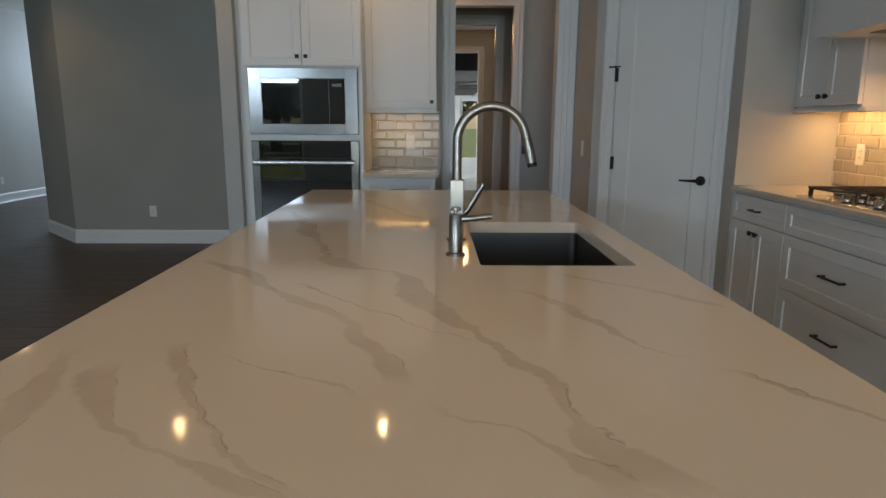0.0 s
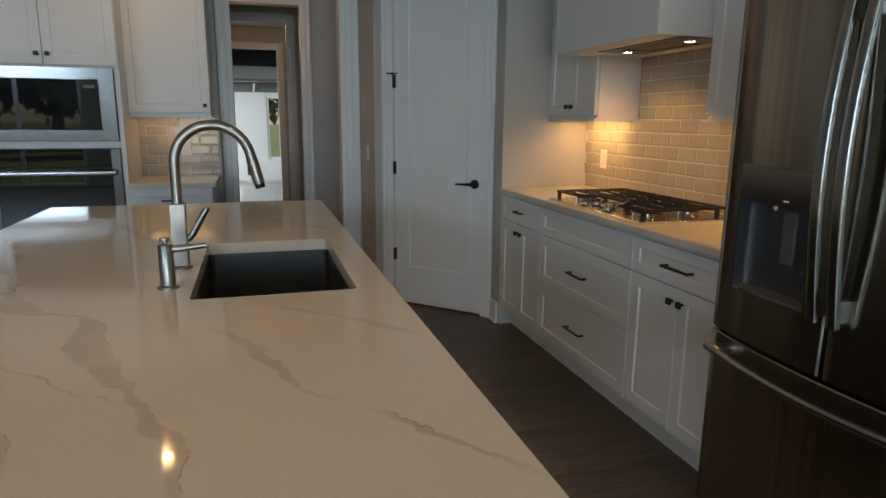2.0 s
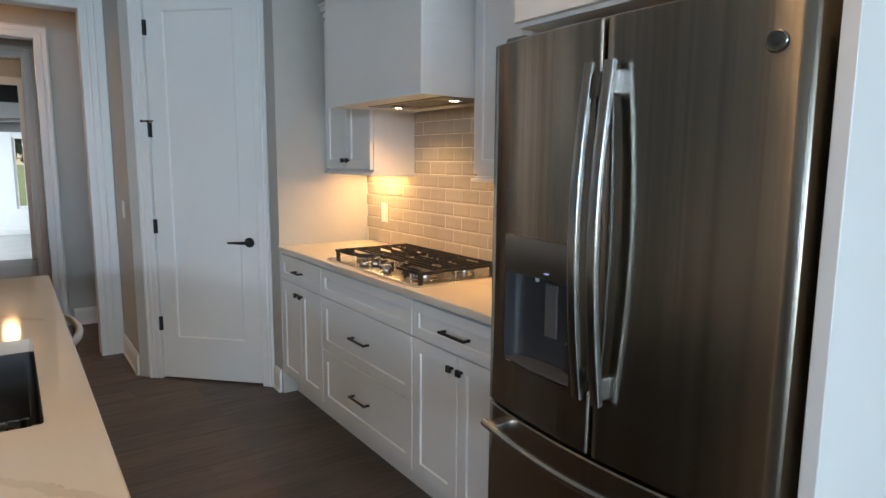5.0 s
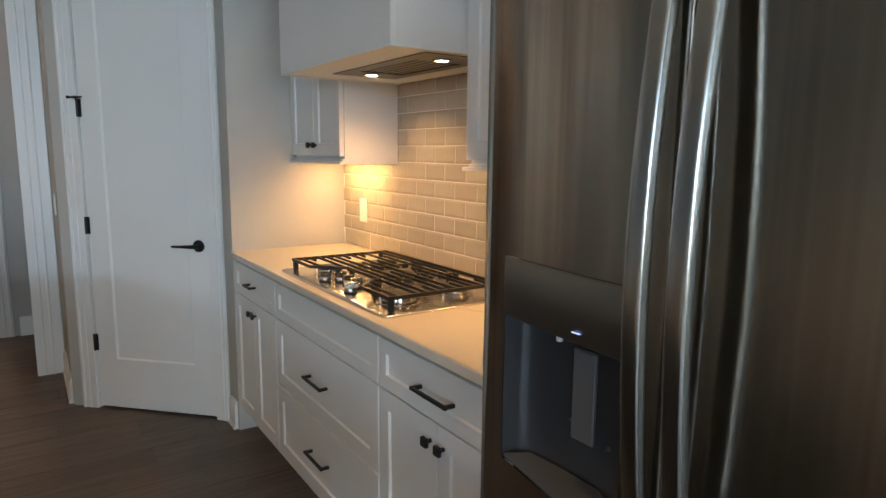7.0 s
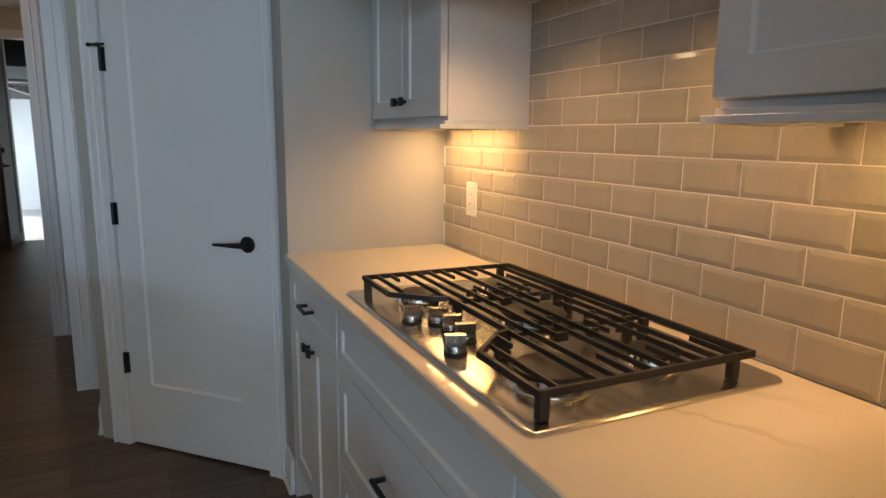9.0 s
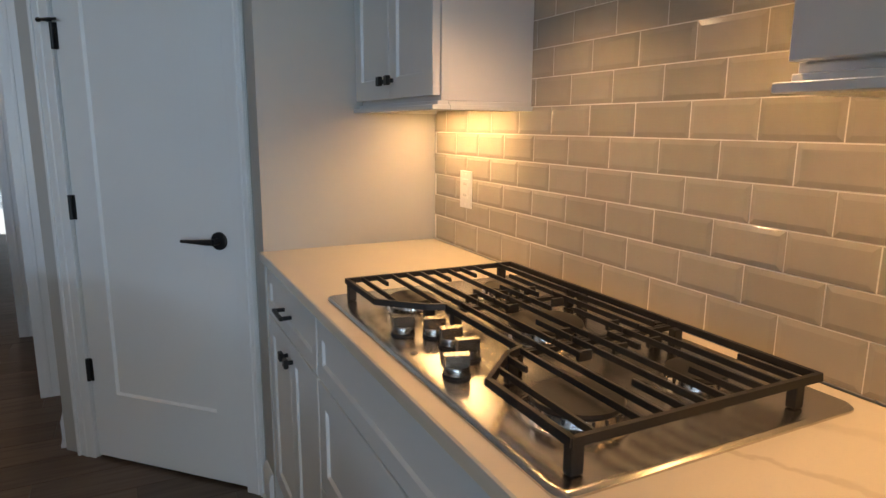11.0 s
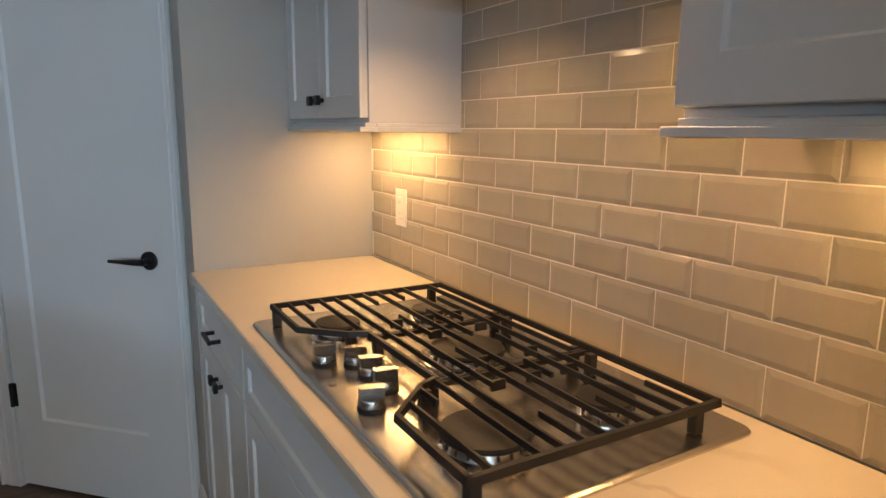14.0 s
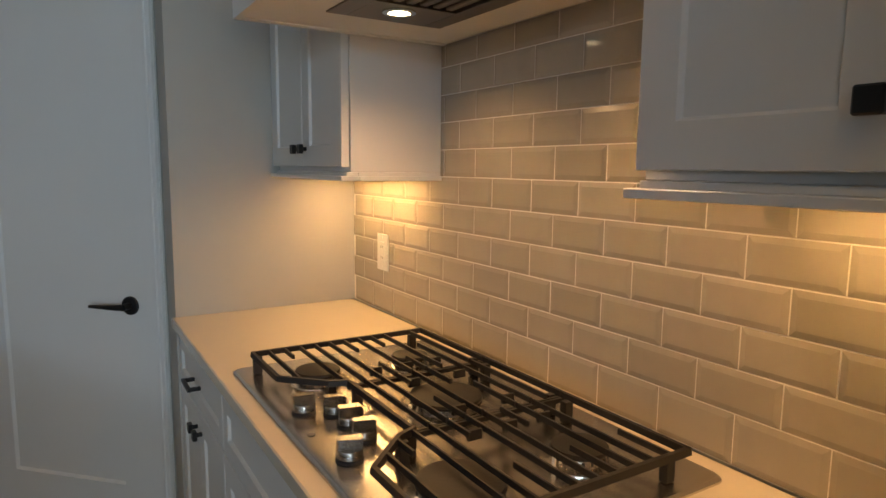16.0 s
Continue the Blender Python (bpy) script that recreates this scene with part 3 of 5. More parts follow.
pantry_door = thing("door_1", PM.translation, "closed white one-panel pantry door with black hardware", "door", kind="structure")
part("leaf", shaker(0.004, PW - 0.003, 0.012, PH - 0.004, 0.035, 0.118, 0.009, 0.008, 0.27, 0.13), M_DOOR, pantry_door, m=PM @ Matrix.Translation((0, -0.036, 0)))
lever(pantry_door, PM @ Matrix.Translation((0, -0.001, 0)), PW - 0.062, 0.915)
for hz, st in ((0.37, False), (1.0, False), (1.60, True), (2.21, False)):
    hinge(pantry_door, PM, hz, st)
part("latch_plate", box((PW - 0.0035, -0.012, 0.89), (PW - 0.0005, 0.0015, 0.945)), M_BLACK, pantry_door, m=PM)

garage_door_leaf = thing("door_2", (-0.075, 10.78, 0), "open dark door to the garage with a black handle", "door", kind="structure")
GM = face_frame((-0.072, 10.78, 0), 0)
part("leaf", shaker(-0.76, 0.0, 0.012, 2.38, 0.04, 0.11, 0.008, 0.006), M_DARKDOOR, garage_door_leaf, m=GM @ Matrix.Translation((0, -0.04, 0)))
lever(garage_door_leaf, GM, -0.69, 0.95, 0.12)
part("deadbolt", lathe(((0.03, 0), (0.03, 0.012), (0.02, 0.022)), (-0.69, 0, 1.12), (0, 1, 0)), M_BLACK, garage_door_leaf, m=GM)


# ---- windows of the great room, behind the walk ----
def window(name, m, w, h, z0, lights, label):
    ob = thing(name, m @ Vector((0, 0, z0)), label, "window", kind="structure")
    f = 0.055
    bm = boxes(((0.001, -0.10, z0), (f, -0.03, z0 + h)), ((w - f, -0.10, z0), (w - 0.001, -0.03, z0 + h)), ((f, -0.10, z0), (w - f, -0.03, z0 + f)), ((f, -0.10, z0 + h - f), (w - f, -0.03, z0 + h)), bevel=0.003)
    step = (w - 2 * f) / lights
    for i in range(1, lights):
        add_box(bm, (f + step * i - 0.03, -0.095, z0 + f), (f + step * i + 0.03, -0.035, z0 + h - f), 0.003)
    part("window_frame", bm, M_TRIM, ob, m=m)
    for i in range(lights):
        p = part("pane", box((f + step * i + 0.02, -0.07, z0 + f - 0.01), (f + step * (i + 1) - 0.02, -0.064, z0 + h - f + 0.01)), M_GLASS, ob, m=m)
        p.visible_shadow = False
    return ob


window("window_1", face_frame((-2.8, -4.5, 0), 90), 3.2, 2.40, 0.02, 3, "wide white sliding patio door facing the lawn")
window("window_2", face_frame((1.4, -4.5, 0), 90), 2.8, 1.85, 0.6, 3, "white framed window of the breakfast nook")
# window_3 is assumed: an opening out of view that lets light into the corridor
window("window_3", face_frame((-6.45, 13.8, 0), 270), 1.5, 2.0, 0.6, 1, "unseen white framed window added to light the corridor's end")
window("window_4", face_frame((0.62, 16.0, 0), 270), 0.83, 1.5, 0.35, 1, "white framed garage window")


# ---- island ----
def counter_slab(outline, z0, z1, hole=None):
    """A stone slab with eased edges; hole: (x0, y0, x1, y1) cut through it."""
    if hole is None:
        return prism(outline, z0, z1, 0.003)
    (ax, ay), (bx, by) = outline[0], outline[2]
    hx0, hy0, hx1, hy1 = hole
    bm = bmesh.new()
    r = 0.012
    corner = []
    for cx, cy, a0 in ((hx1 - r, hy1 - r, 0), (hx0 + r, hy1 - r, 90), (hx0 + r, hy0 + r, 180), (hx1 - r, hy0 + r, 270)):
        corner.append([(cx + r * math.cos(radians(a0 + s)), cy + r * math.sin(radians(a0 + s))) for s in (0, 30, 60, 90)])
    outer = [(bx, by), (ax, by), (ax, ay), (bx, ay)]
    e = 0.003
    ob = [(x + (-e if x == bx else e), y + (-e if y == by else e)) for x, y in outer]
    lay = {}
    for key, pts, z in (("top_o", ob, z1), ("out_hi", outer, z1 - e), ("out_lo", outer, z0 + e), ("bot_o", ob, z0)):
        lay[key] = [bm.verts.new((x, y, z)) for x, y in pts]
    hole_pts = [p for c in corner for p in c]
    for key, z in (("top_h", z1), ("bot_h", z0)):
        lay[key] = [bm.verts.new((x, y, z)) for x, y in hole_pts]
    for a, b in (("top_o", "out_hi"), ("out_hi", "out_lo"), ("out_lo", "bot_o")):
        for k in range(4):
            bm.faces.new((lay[a][k], lay[a][(k + 1) % 4], lay[b][(k + 1) % 4], lay[b][k]))
    for o, h in (("top_o", "top_h"), ("bot_o", "bot_h")):
        for k in range(4):
            mine = lay[h][4 * k:4 * k + 4]
            nxt = lay[h][(4 * k + 4) % 16]
            bm.faces.new((lay[o][k], *mine))
            bm.faces.new((lay[o][k], mine[-1], nxt, lay[o][(k + 1) % 4]))
    for k in range(16):
        bm.faces.new((lay["top_h"][k], lay["top_h"][(k + 1) % 16], lay["bot_h"][(k + 1) % 16], lay["bot_h"][k]))
    return bm


CT = 0.915
island_top = part("island_countertop", counter_slab(((-0.665, 0.620), (0.612, 0.620), (0.612, 3.470), (-0.665, 3.470)), 0.877, CT, (0.112, 1.642, 0.516, 2.352)), M_QUARTZ)
tagged(island_top, "cream quartz island countertop with brown-grey veins", "countertop")

island = thing("kitchen_island", (0, 2.0, 0), "dark-stained kitchen island base under a quartz top", "kitchen island")
part("carcass", boxes(((-0.30, 0.96, 0.10), (0.565, 1.60, 0.876)), ((-0.30, 2.40, 0.10), (0.565, 2.52, 0.876)), ((-0.30, 3.14, 0.10), (0.565, 3.40, 0.876)), ((-0.30, 1.60, 0.10), (0.06, 3.14, 0.876)), ((0.54, 1.60, 0.10), (0.565, 2.40, 0.876)), ((0.06, 1.60, 0.10), (0.54, 2.40, 0.60)), bevel=0.001), M_ISLAND, island)
part("toe_kick", box((-0.24, 1.02, 0.0), (0.50, 3.36, 0.10)), M_ISLAND, island)
IM = face_frame((0.565, 0.96, 0), 0)
for a, b in ((0.004, 0.318), (0.322, 0.636), (0.64, 1.04), (1.044, 1.436), (2.19, 2.436)):
    d = part("door", shaker(a, b, 0.105, 0.862), M_ISLAND, island, m=IM)
    square_knob(d, IM @ Matrix.Translation((0, 0.02, 0)), b - 0.03, 0.80)
for s in range(3):
    part("side_panel", shaker(0.01 + s * 0.81, 0.80 + s * 0.81, 0.105, 0.862, rail=0.07), M_ISLAND, island, m=face_frame((-0.30, 3.40, 0), 180))
part("end_panel", shaker(0.01, 0.855, 0.105, 0.862, rail=0.07), M_ISLAND, island, m=face_frame((-0.30, 0.96, 0), 270))
part("end_panel", shaker(0.01, 0.855, 0.105, 0.862, rail=0.07), M_ISLAND, island, m=face_frame((0.565, 3.40, 0), 90))

dishwasher = thing("dishwasher", (0.57, 2.83, 0.1), "stainless steel dishwasher with a bowed bar handle in the island", "dishwasher")
part("front_panel", upright_uv(box((0.566, 2.526, 0.105), (0.592, 3.134, 0.865), 0.004, 2)), M_STEEL_Z, dishwasher)
part("tub", box((0.07, 2.53, 0.11), (0.565, 3.13, 0.86)), M_GREYPLASTIC, dishwasher)
arc = [(0.592 + 0.074 * math.sin(math.pi * k / 16) ** 0.55, 2.57 + 0.52 * k / 16, 0.815) for k in range(17)]
part("handle", tube(arc, 0.013, 14), M_STEEL_Y, dishwasher, "bowed stainless bar handle", smooth=True)

sink = thing("sink", (0.314, 1.997, 0.66), "undermount stainless steel single-bowl sink", "sink")
bm = bmesh.new()
x0, y0, x1, y1, zt, zb, tk = 0.106, 1.636, 0.522, 2.358, 0.8765, 0.655, 0.004
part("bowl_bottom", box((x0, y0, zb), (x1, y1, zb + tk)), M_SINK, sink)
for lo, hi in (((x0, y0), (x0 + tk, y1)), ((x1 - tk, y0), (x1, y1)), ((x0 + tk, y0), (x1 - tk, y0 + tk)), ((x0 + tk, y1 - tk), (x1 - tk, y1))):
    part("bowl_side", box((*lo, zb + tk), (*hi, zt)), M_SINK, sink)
for cx, cy, a0 in ((x0 + tk, y0 + tk, 180), (x1 - tk, y0 + tk, 270), (x1 - tk, y1 - tk, 0), (x0 + tk, y1 - tk, 90)):
    bm = bmesh.new()
    sx, sy = (1 if cx < 0.3 else -1), (1 if cy < 2 else -1)
    o = [(cx + sx * 0.022 * (1 - math.cos(radians(q))), cy + sy * 0.022 * (1 - math.sin(radians(q)))) for q in (0, 22, 45, 68, 90)]
    lo = [bm.verts.new((x, y, zb + tk)) for x, y in o]
    hi = [bm.verts.new((x, y, zt)) for x, y in o]
    for k in range(4):
        bm.faces.new((lo[k], lo[k + 1], hi[k + 1], hi[k]))
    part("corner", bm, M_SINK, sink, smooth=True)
bm = lathe(((0.055, 0.0), (0.055, 0.003), (0.045, 0.004), (0.040, 0.001), (0.006, 0.001), (0.005, 0.006)), (0.314, 2.10, zb + tk))
part("drain", bm, M_CHROME, sink, "round strainer drain", smooth=True)
# wire bottom grid standing in the bowl
grid_rack = thing("sink_grid", (0.314, 1.997, zb + tk), "stainless wire bottom grid with black feet in the sink", "sink grid")
gz = zb + 0.030
part("rim", tube([(0.135, 1.665, gz), (0.493, 1.665, gz), (0.493, 2.329, gz), (0.135, 2.329, gz), (0.135, 1.667, gz)], 0.004, 8), M_CHROME, grid_rack)
for i in range(11):
    gx = 0.160 + i * 0.031
    part("wire", cyl((gx, 1.667, gz + 0.004), (gx, 2.327, gz + 0.004), 0.0025, seg=6), M_CHROME, grid_rack)
for gx in (0.15, 0.478):
    for gy in (1.68, 2.314):
        part("foot", cyl((gx, gy, zb + tk), (gx, gy, gz + 0.006), 0.008, seg=10), M_RUBBER, grid_rack)

faucet = thing("faucet", (0.062, 2.0, CT), "brushed nickel pull-down gooseneck kitchen faucet", "faucet")
fx, fy = 0.062, 2.0
part("base", lathe(((0.030, 0.0), (0.030, 0.004), (0.027, 0.007)), (fx, fy, CT + 0.0004)), M_NICKEL, faucet, smooth=True)
part("body", box((fx - 0.021, fy - 0.021, CT + 0.007), (fx + 0.021, fy + 0.021, CT + 0.188), 0.003, 2), M_NICKEL, faucet)
R, zc = 0.104, 1.218
neck = [(fx, fy, CT + 0.187 + (zc - CT - 0.187) * k / 5) for k in range(6)] + [(fx + R - R * math.cos(a), fy, zc + R * math.sin(a)) for a in (math.pi * 0.94 * k / 26 for k in range(1, 27))]
part("neck", tube(neck, 0.0145, 20), M_NICKEL, faucet, smooth=True)
e0 = Vector(neck[-1])
dn = (Vector(neck[-1]) - Vector(neck[-2])).normalized()
head = [e0, e0 + dn * 0.010, e0 + dn * 0.012, e0 + dn * 0.085]
hd = part("spray_head", tube(head, 0.015, 20, [0.0145, 0.0145, 0.0165, 0.0165]), M_NICKEL, faucet, smooth=True)
part("nozzle", tube([e0 + dn * 0.085, e0 + dn * 0.098], 0.0145, 18), M_RUBBER, hd)
bt = e0 + dn * 0.045 + Vector((-0.017, 0, 0))
part("button", box(bt - Vector((0.004, 0.006, 0.014)), bt + Vector((0.004, 0.006, 0.014)), 0.002), M_RUBBER, hd)
part("lever", tube([(fx + 0.020, fy - 0.004, CT + 0.085), (fx + 0.034, fy - 0.006, CT + 0.095), (fx + 0.080, fy - 0.012, CT + 0.175)], 0.009, 14, [0.012, 0.0095, 0.0085]), M_NICKEL, faucet, smooth=True)

soap = thing("soap_dispenser", (0.052, 1.77, CT), "brushed nickel soap dispenser beside the sink", "soap dispenser")
sx, sy = 0.052, 1.770
part("body", lathe(((0.027, 0.0), (0.027, 0.006), (0.0185, 0.009), (0.0185, 0.112), (0.017, 0.114), (0.006, 0.115), (0.006, 0.124)), (sx, sy, CT + 0.0004)), M_NICKEL, soap, smooth=True)
part("cap", lathe(((0.013, 0.0), (0.014, 0.003), (0.012, 0.009)), (sx, sy, CT + 0.124)), M_NICKEL, soap, smooth=True)
part("spout", tube([(sx, sy, CT + 0.101), (sx + 0.04, sy, CT + 0.102), (sx + 0.098, sy, CT + 0.108)], 0.008, 14, [0.010, 0.009, 0.007]), M_NICKEL, soap, smooth=True)


# ---- range side: base cabinets ----
XF = 1.820   # plane of the carcass fronts
EM = face_frame((XF, 3.838, 0), 180)


def yloc(y):
    return 3.838 - y


def base_cabinet(y0, y1, label, rows):
    c = thing("base_cabinet", ((XF + 2.38) / 2, (y0 + y1) / 2, 0), label, "cabinet", "base cabinets under the range counter")
    a, b = yloc(y1), yloc(y0)
    part("carcass", box((a + 0.0005, -0.555, 0.112), (b - 0.0005, -0.0005, 0.884)), M_CAB, c, m=EM)
    part("toe_kick", box((a + 0.0005, -0.54, 0.0), (b - 0.0005, -0.065, 0.111)), M_CAB, c, "white recessed toe kick", EM)
    for kind, z0, z1, grip in rows:
        if kind == "drawer":
            d = part("drawer_front", shaker(a + 0.004, b - 0.004, z0, z1, rail=0.042 if z1 - z0 < 0.2 else 0.055), M_CAB, c, m=EM)
            if grip:
                pull(d, EM @ Matrix.Translation((0, 0.02, 0)), (a + b) / 2, (z0 + z1) / 2 + grip[0], grip[1])
        else:
            mid = (a + b) / 2
            for u0, u1, kx in ((a + 0.004, mid - 0.0015, mid - 0.030), (mid + 0.0015, b - 0.004, mid + 0.030)):
                d = part("door", shaker(u0, u1, z0, z1, rail=0.055), M_CAB, c, m=EM)
                square_knob(d, EM @ Matrix.Translation((0, 0.02, 0)), kx, z1 - 0.052)
    return c


base_cabinet(3.253, 3.838, "white shaker base cabinet with a drawer over two doors", (("drawer", 0.722, 0.868, (0.0, 0.10)), ("doors", 0.135, 0.716, None)))
base_cabinet(2.352, 3.253, "wide white shaker drawer cabinet under the cooktop", (("drawer", 0.722, 0.868, None), ("drawer", 0.438, 0.716, (0.008, 0.165)), ("drawer", 0.135, 0.432, (0.012, 0.165))))
base_cabinet(1.722, 2.352, "white shaker base cabinet with drawer and doors beside the refrigerator", (("drawer", 0.722, 0.868, (0.0, 0.165)), ("doors", 0.135, 0.716, None)))

range_top = part("range_countertop", counter_slab(((1.783, 1.715), (2.379, 1.715), (2.379, 3.838), (1.783, 3.838)), 0.885, CT, (1.87, 2.40, 2.30, 3.18)), M_QUARTZ_PALE)
tagged(range_top, "cream veined quartz countertop on the range cabinets", "countertop")


# ---- wall cabinets ----
def crown(parent, m, w, depth, z):
    """A stepped crown along a cabinet's top."""
    bm = boxes(((-0.004, -depth, z + 0.0005), (w + 0.004, 0.026, z + 0.030)), ((-0.018, -depth, z + 0.0305), (w + 0.018, 0.042, z + 0.062)), ((-0.030, -depth, z + 0.0625), (w + 0.030, 0.055, z + 0.080)), bevel=0.004)
    return part("crown_moulding", bm, M_CAB, parent, "white stepped crown moulding", m)


def wall_cabinet(name_label, m, w, depth, z0, z1, doors, knob_at, knob_up=0.060, group="wall cabinets"):
    c = thing("wall_cabinet", m @ Vector((w / 2, -depth / 2, z0)), name_label, "cabinet", group)
    part("carcass", box((0.0, -depth, z0), (w, -0.0005, z1), 0.001), M_CAB, c, m=m)
    step = w / doors
    for i in range(doors):
        d = part("door", shaker(i * step + 0.003, (i + 1) * step - 0.0015, z0 + 0.012, z1 - 0.01, rail=0.055), M_CAB, c, m=m @ Matrix.Translation((0, 0.0025, 0)))
        kx = knob_at[i]
        square_knob(d, m @ Matrix.Translation((0, 0.02, 0)), kx, z0 + knob_up)
    for a, b, back, front in ((0.0, w, -0.020, 0.010), (0.0, 0.016, -depth, -0.0205), (w - 0.016, w, -depth, -0.0205)):
        e0_, e1_ = (0.010 if a == 0.0 else 0.0), (0.010 if b == w else 0.0)
        bm = boxes(((a, back, z0 - 0.0103), (b, front, z0 - 0.0005)), ((a - e0_, back, z0 - 0.022), (b + e1_, front + (0.018 if front > 0 else 0), z0 - 0.0100)), bevel=0.0012)
        part("light_rail", bm, M_CAB, c, "white moulded light rail", m)
    crown(c, m, w, depth, z1)
    return c


UZ = 1.362
UM1 = face_frame((2.125, 3.838, 0), 180)
wall_cabinet("white two-door shaker wall cabinet beside the hood", UM1, 0.572, 0.262, UZ, 2.25, 2, (0.2875 - 0.030, 0.2875 + 0.030))
UM2 = face_frame((2.125, 2.356, 0), 180)
wall_cabinet("white two-door shaker wall cabinet near the refrigerator", UM2, 0.575, 0.262, UZ, 2.25, 2, (0.2875 - 0.023, 0.2875 + 0.037), knob_up=0.072)
UM3 = face_frame((-0.526, 4.870, 0), 270)
wall_cabinet("white single-door shaker wall cabinet over a tiled nook", UM3, 0.530, 0.268, UZ, 2.25, 1, (0.495,), group="far cabinets")
for m, w in ((UM1, 0.575), (UM2, 0.575), (UM3, 0.53)):
    s = thing("strip_light", m @ Vector((w / 2, -0.15, UZ)), "lit warm strip light under a wall cabinet", "light")
    part("housing", box((0.06, -0.185, UZ - 0.010), (w - 0.06, -0.145, UZ - 0.0005)), M_PLASTIC, s, m=m)
    for k in range(6):
        cx = 0.10 + (w - 0.20) * k / 5
        part("diode", box((cx - 0.018, -0.173, UZ - 0.0115), (cx + 0.018, -0.157, UZ - 0.0105)), M_DIODE, s, m=m)

fridge_top_cab = thing("over_fridge_cabinet", (2.08, 1.24, 1.823), "white cabinet above the refrigerator", "cabinet")
FM = face_frame((1.800, 1.742, 0), 180)
part("carcass", box((0.0, -0.590, 1.825), (0.968, -0.0005, 2.25)), M_CAB, fridge_top_cab, m=FM)
for a, b in ((0.003, 0.4825), (0.4855, 0.965)):
    d = part("door", shaker(a, b, 1.838, 2.24), M_CAB, fridge_top_cab, m=FM)
    square_knob(d, FM @ Matrix.Translation((0, 0.02, 0)), b - 0.03 if a < 0.3 else a + 0.03, 1.90)
crown(fridge_top_cab, FM, 0.968, 0.59, 2.25)
fp = part("fridge_side_panel", box((1.680, 0.7425, 0.0), (2.390, 0.774, 2.25), 0.0015), M_CAB)
tagged(fp, "white painted end panel beside the refrigerator", "panel")


# ---- hood ----
hood = thing("range_hood", (2.11, 2.81, 1.685), "white box range hood with a steel insert over the cooktop", "range hood")
hx, hy0, hy1, hz = 1.850, 2.366, 3.250, 1.685
seams = (1.685, 1.955, 2.155, 2.355, 2.555, 2.735)
for z0, z1 in zip(seams, seams[1:]):
    for lo, hi in (((hx, hy0), (hx + 0.018, hy1)), ((hx + 0.0185, hy0), (2.378, hy0 + 0.018)), ((hx + 0.0185, hy1 - 0.018), (2.378, hy1))):
        part("board", box((*lo, z0 + 0.0002), (*hi, z1 - 0.0002), 0.0006), M_CAB, hood)
lx0, lx1, ly0, ly1 = 1.995, 2.268, 2.42, 3.085
part("underside", boxes(((hx + 0.019, hy0 + 0.019, hz + 0.004), (lx0, hy1 - 0.019, hz + 0.02)), ((lx1, hy0 + 0.019, hz + 0.004), (2.378, hy1 - 0.019, hz + 0.02)), ((lx0, hy0 + 0.019, hz + 0.004), (lx1, ly0, hz + 0.02)), ((lx0, ly1, hz + 0.004), (lx1, hy1 - 0.019, hz + 0.02))), M_CAB, hood)
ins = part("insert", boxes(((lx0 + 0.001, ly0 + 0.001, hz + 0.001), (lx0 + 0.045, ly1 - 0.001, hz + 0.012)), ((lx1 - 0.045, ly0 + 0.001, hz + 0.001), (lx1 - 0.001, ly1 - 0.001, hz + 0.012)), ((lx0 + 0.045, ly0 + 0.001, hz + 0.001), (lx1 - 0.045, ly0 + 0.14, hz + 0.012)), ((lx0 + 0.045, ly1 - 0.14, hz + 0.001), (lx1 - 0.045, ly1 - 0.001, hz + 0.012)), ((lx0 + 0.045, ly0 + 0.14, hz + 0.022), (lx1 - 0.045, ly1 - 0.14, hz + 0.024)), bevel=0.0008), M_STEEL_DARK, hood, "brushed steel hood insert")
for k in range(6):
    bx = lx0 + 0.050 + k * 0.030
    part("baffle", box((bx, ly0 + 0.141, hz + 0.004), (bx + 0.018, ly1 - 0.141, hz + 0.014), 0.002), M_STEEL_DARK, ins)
for sy2 in (2.99, 2.51):
    lp = part("lamp_ring", lathe(((0.034, 0.0), (0.034, -0.004), (0.024, -0.005), (0.023, 0.0)), (2.115, sy2, hz + 0.0005)), M_CHROME, hood, smooth=True)
    part("bulb", cyl((2.115, sy2, hz - 0.0035), (2.115, sy2, hz - 0.0015), 0.0222), M_BULB, lp, "lit warm halogen lamp")


# ---- cooktop ----
cooktop = thing("gas_cooktop", (2.09, 2.79, CT), "stainless five-burner gas cooktop with black iron grates", "cooktop")
cx0, cx1, cy0, cy1 = 1.818, 2.332, 2.352, 3.227
r = 0.018
ring = []
for px, py, a0 in ((cx1 - r, cy1 - r, 0), (cx0 + r, cy1 - r, 90), (cx0 + r, cy0 + r, 180), (cx1 - r, cy0 + r, 270)):
    ring += [(px + r * math.cos(radians(a0 + s)), py + r * math.sin(radians(a0 + s))) for s in (0, 30, 60, 90)]
bm = bmesh.new()
mx, my = (cx0 + cx1) / 2, (cy0 + cy1) / 2
layers = []
for inset, z in ((0, CT + 0.0005), (0, CT + 0.004), (0.003, CT + 0.0075), (0.008, CT + 0.0085), (0.020, CT + 0.0092), (0.10, CT + 0.0092)):
    fx_, fy_ = 1 - inset / (mx - cx0), 1 - inset / (my - cy0)
    layers.append([bm.verts.new((mx + (x - mx) * fx_, my + (y - my) * fy_, z)) for x, y in ring])
for la, lb in zip(layers, layers[1:]):
    for k in range(16):
        bm.faces.new((la[k], la[(k + 1) % 16], lb[(k + 1) % 16], lb[k]))
bm.faces.new(layers[-1])
bm.faces.new(layers[0][::-1])
part("pan", bm, M_PAN, cooktop, "brushed steel cooktop pan", smooth=True)
PZ = CT + 0.0094
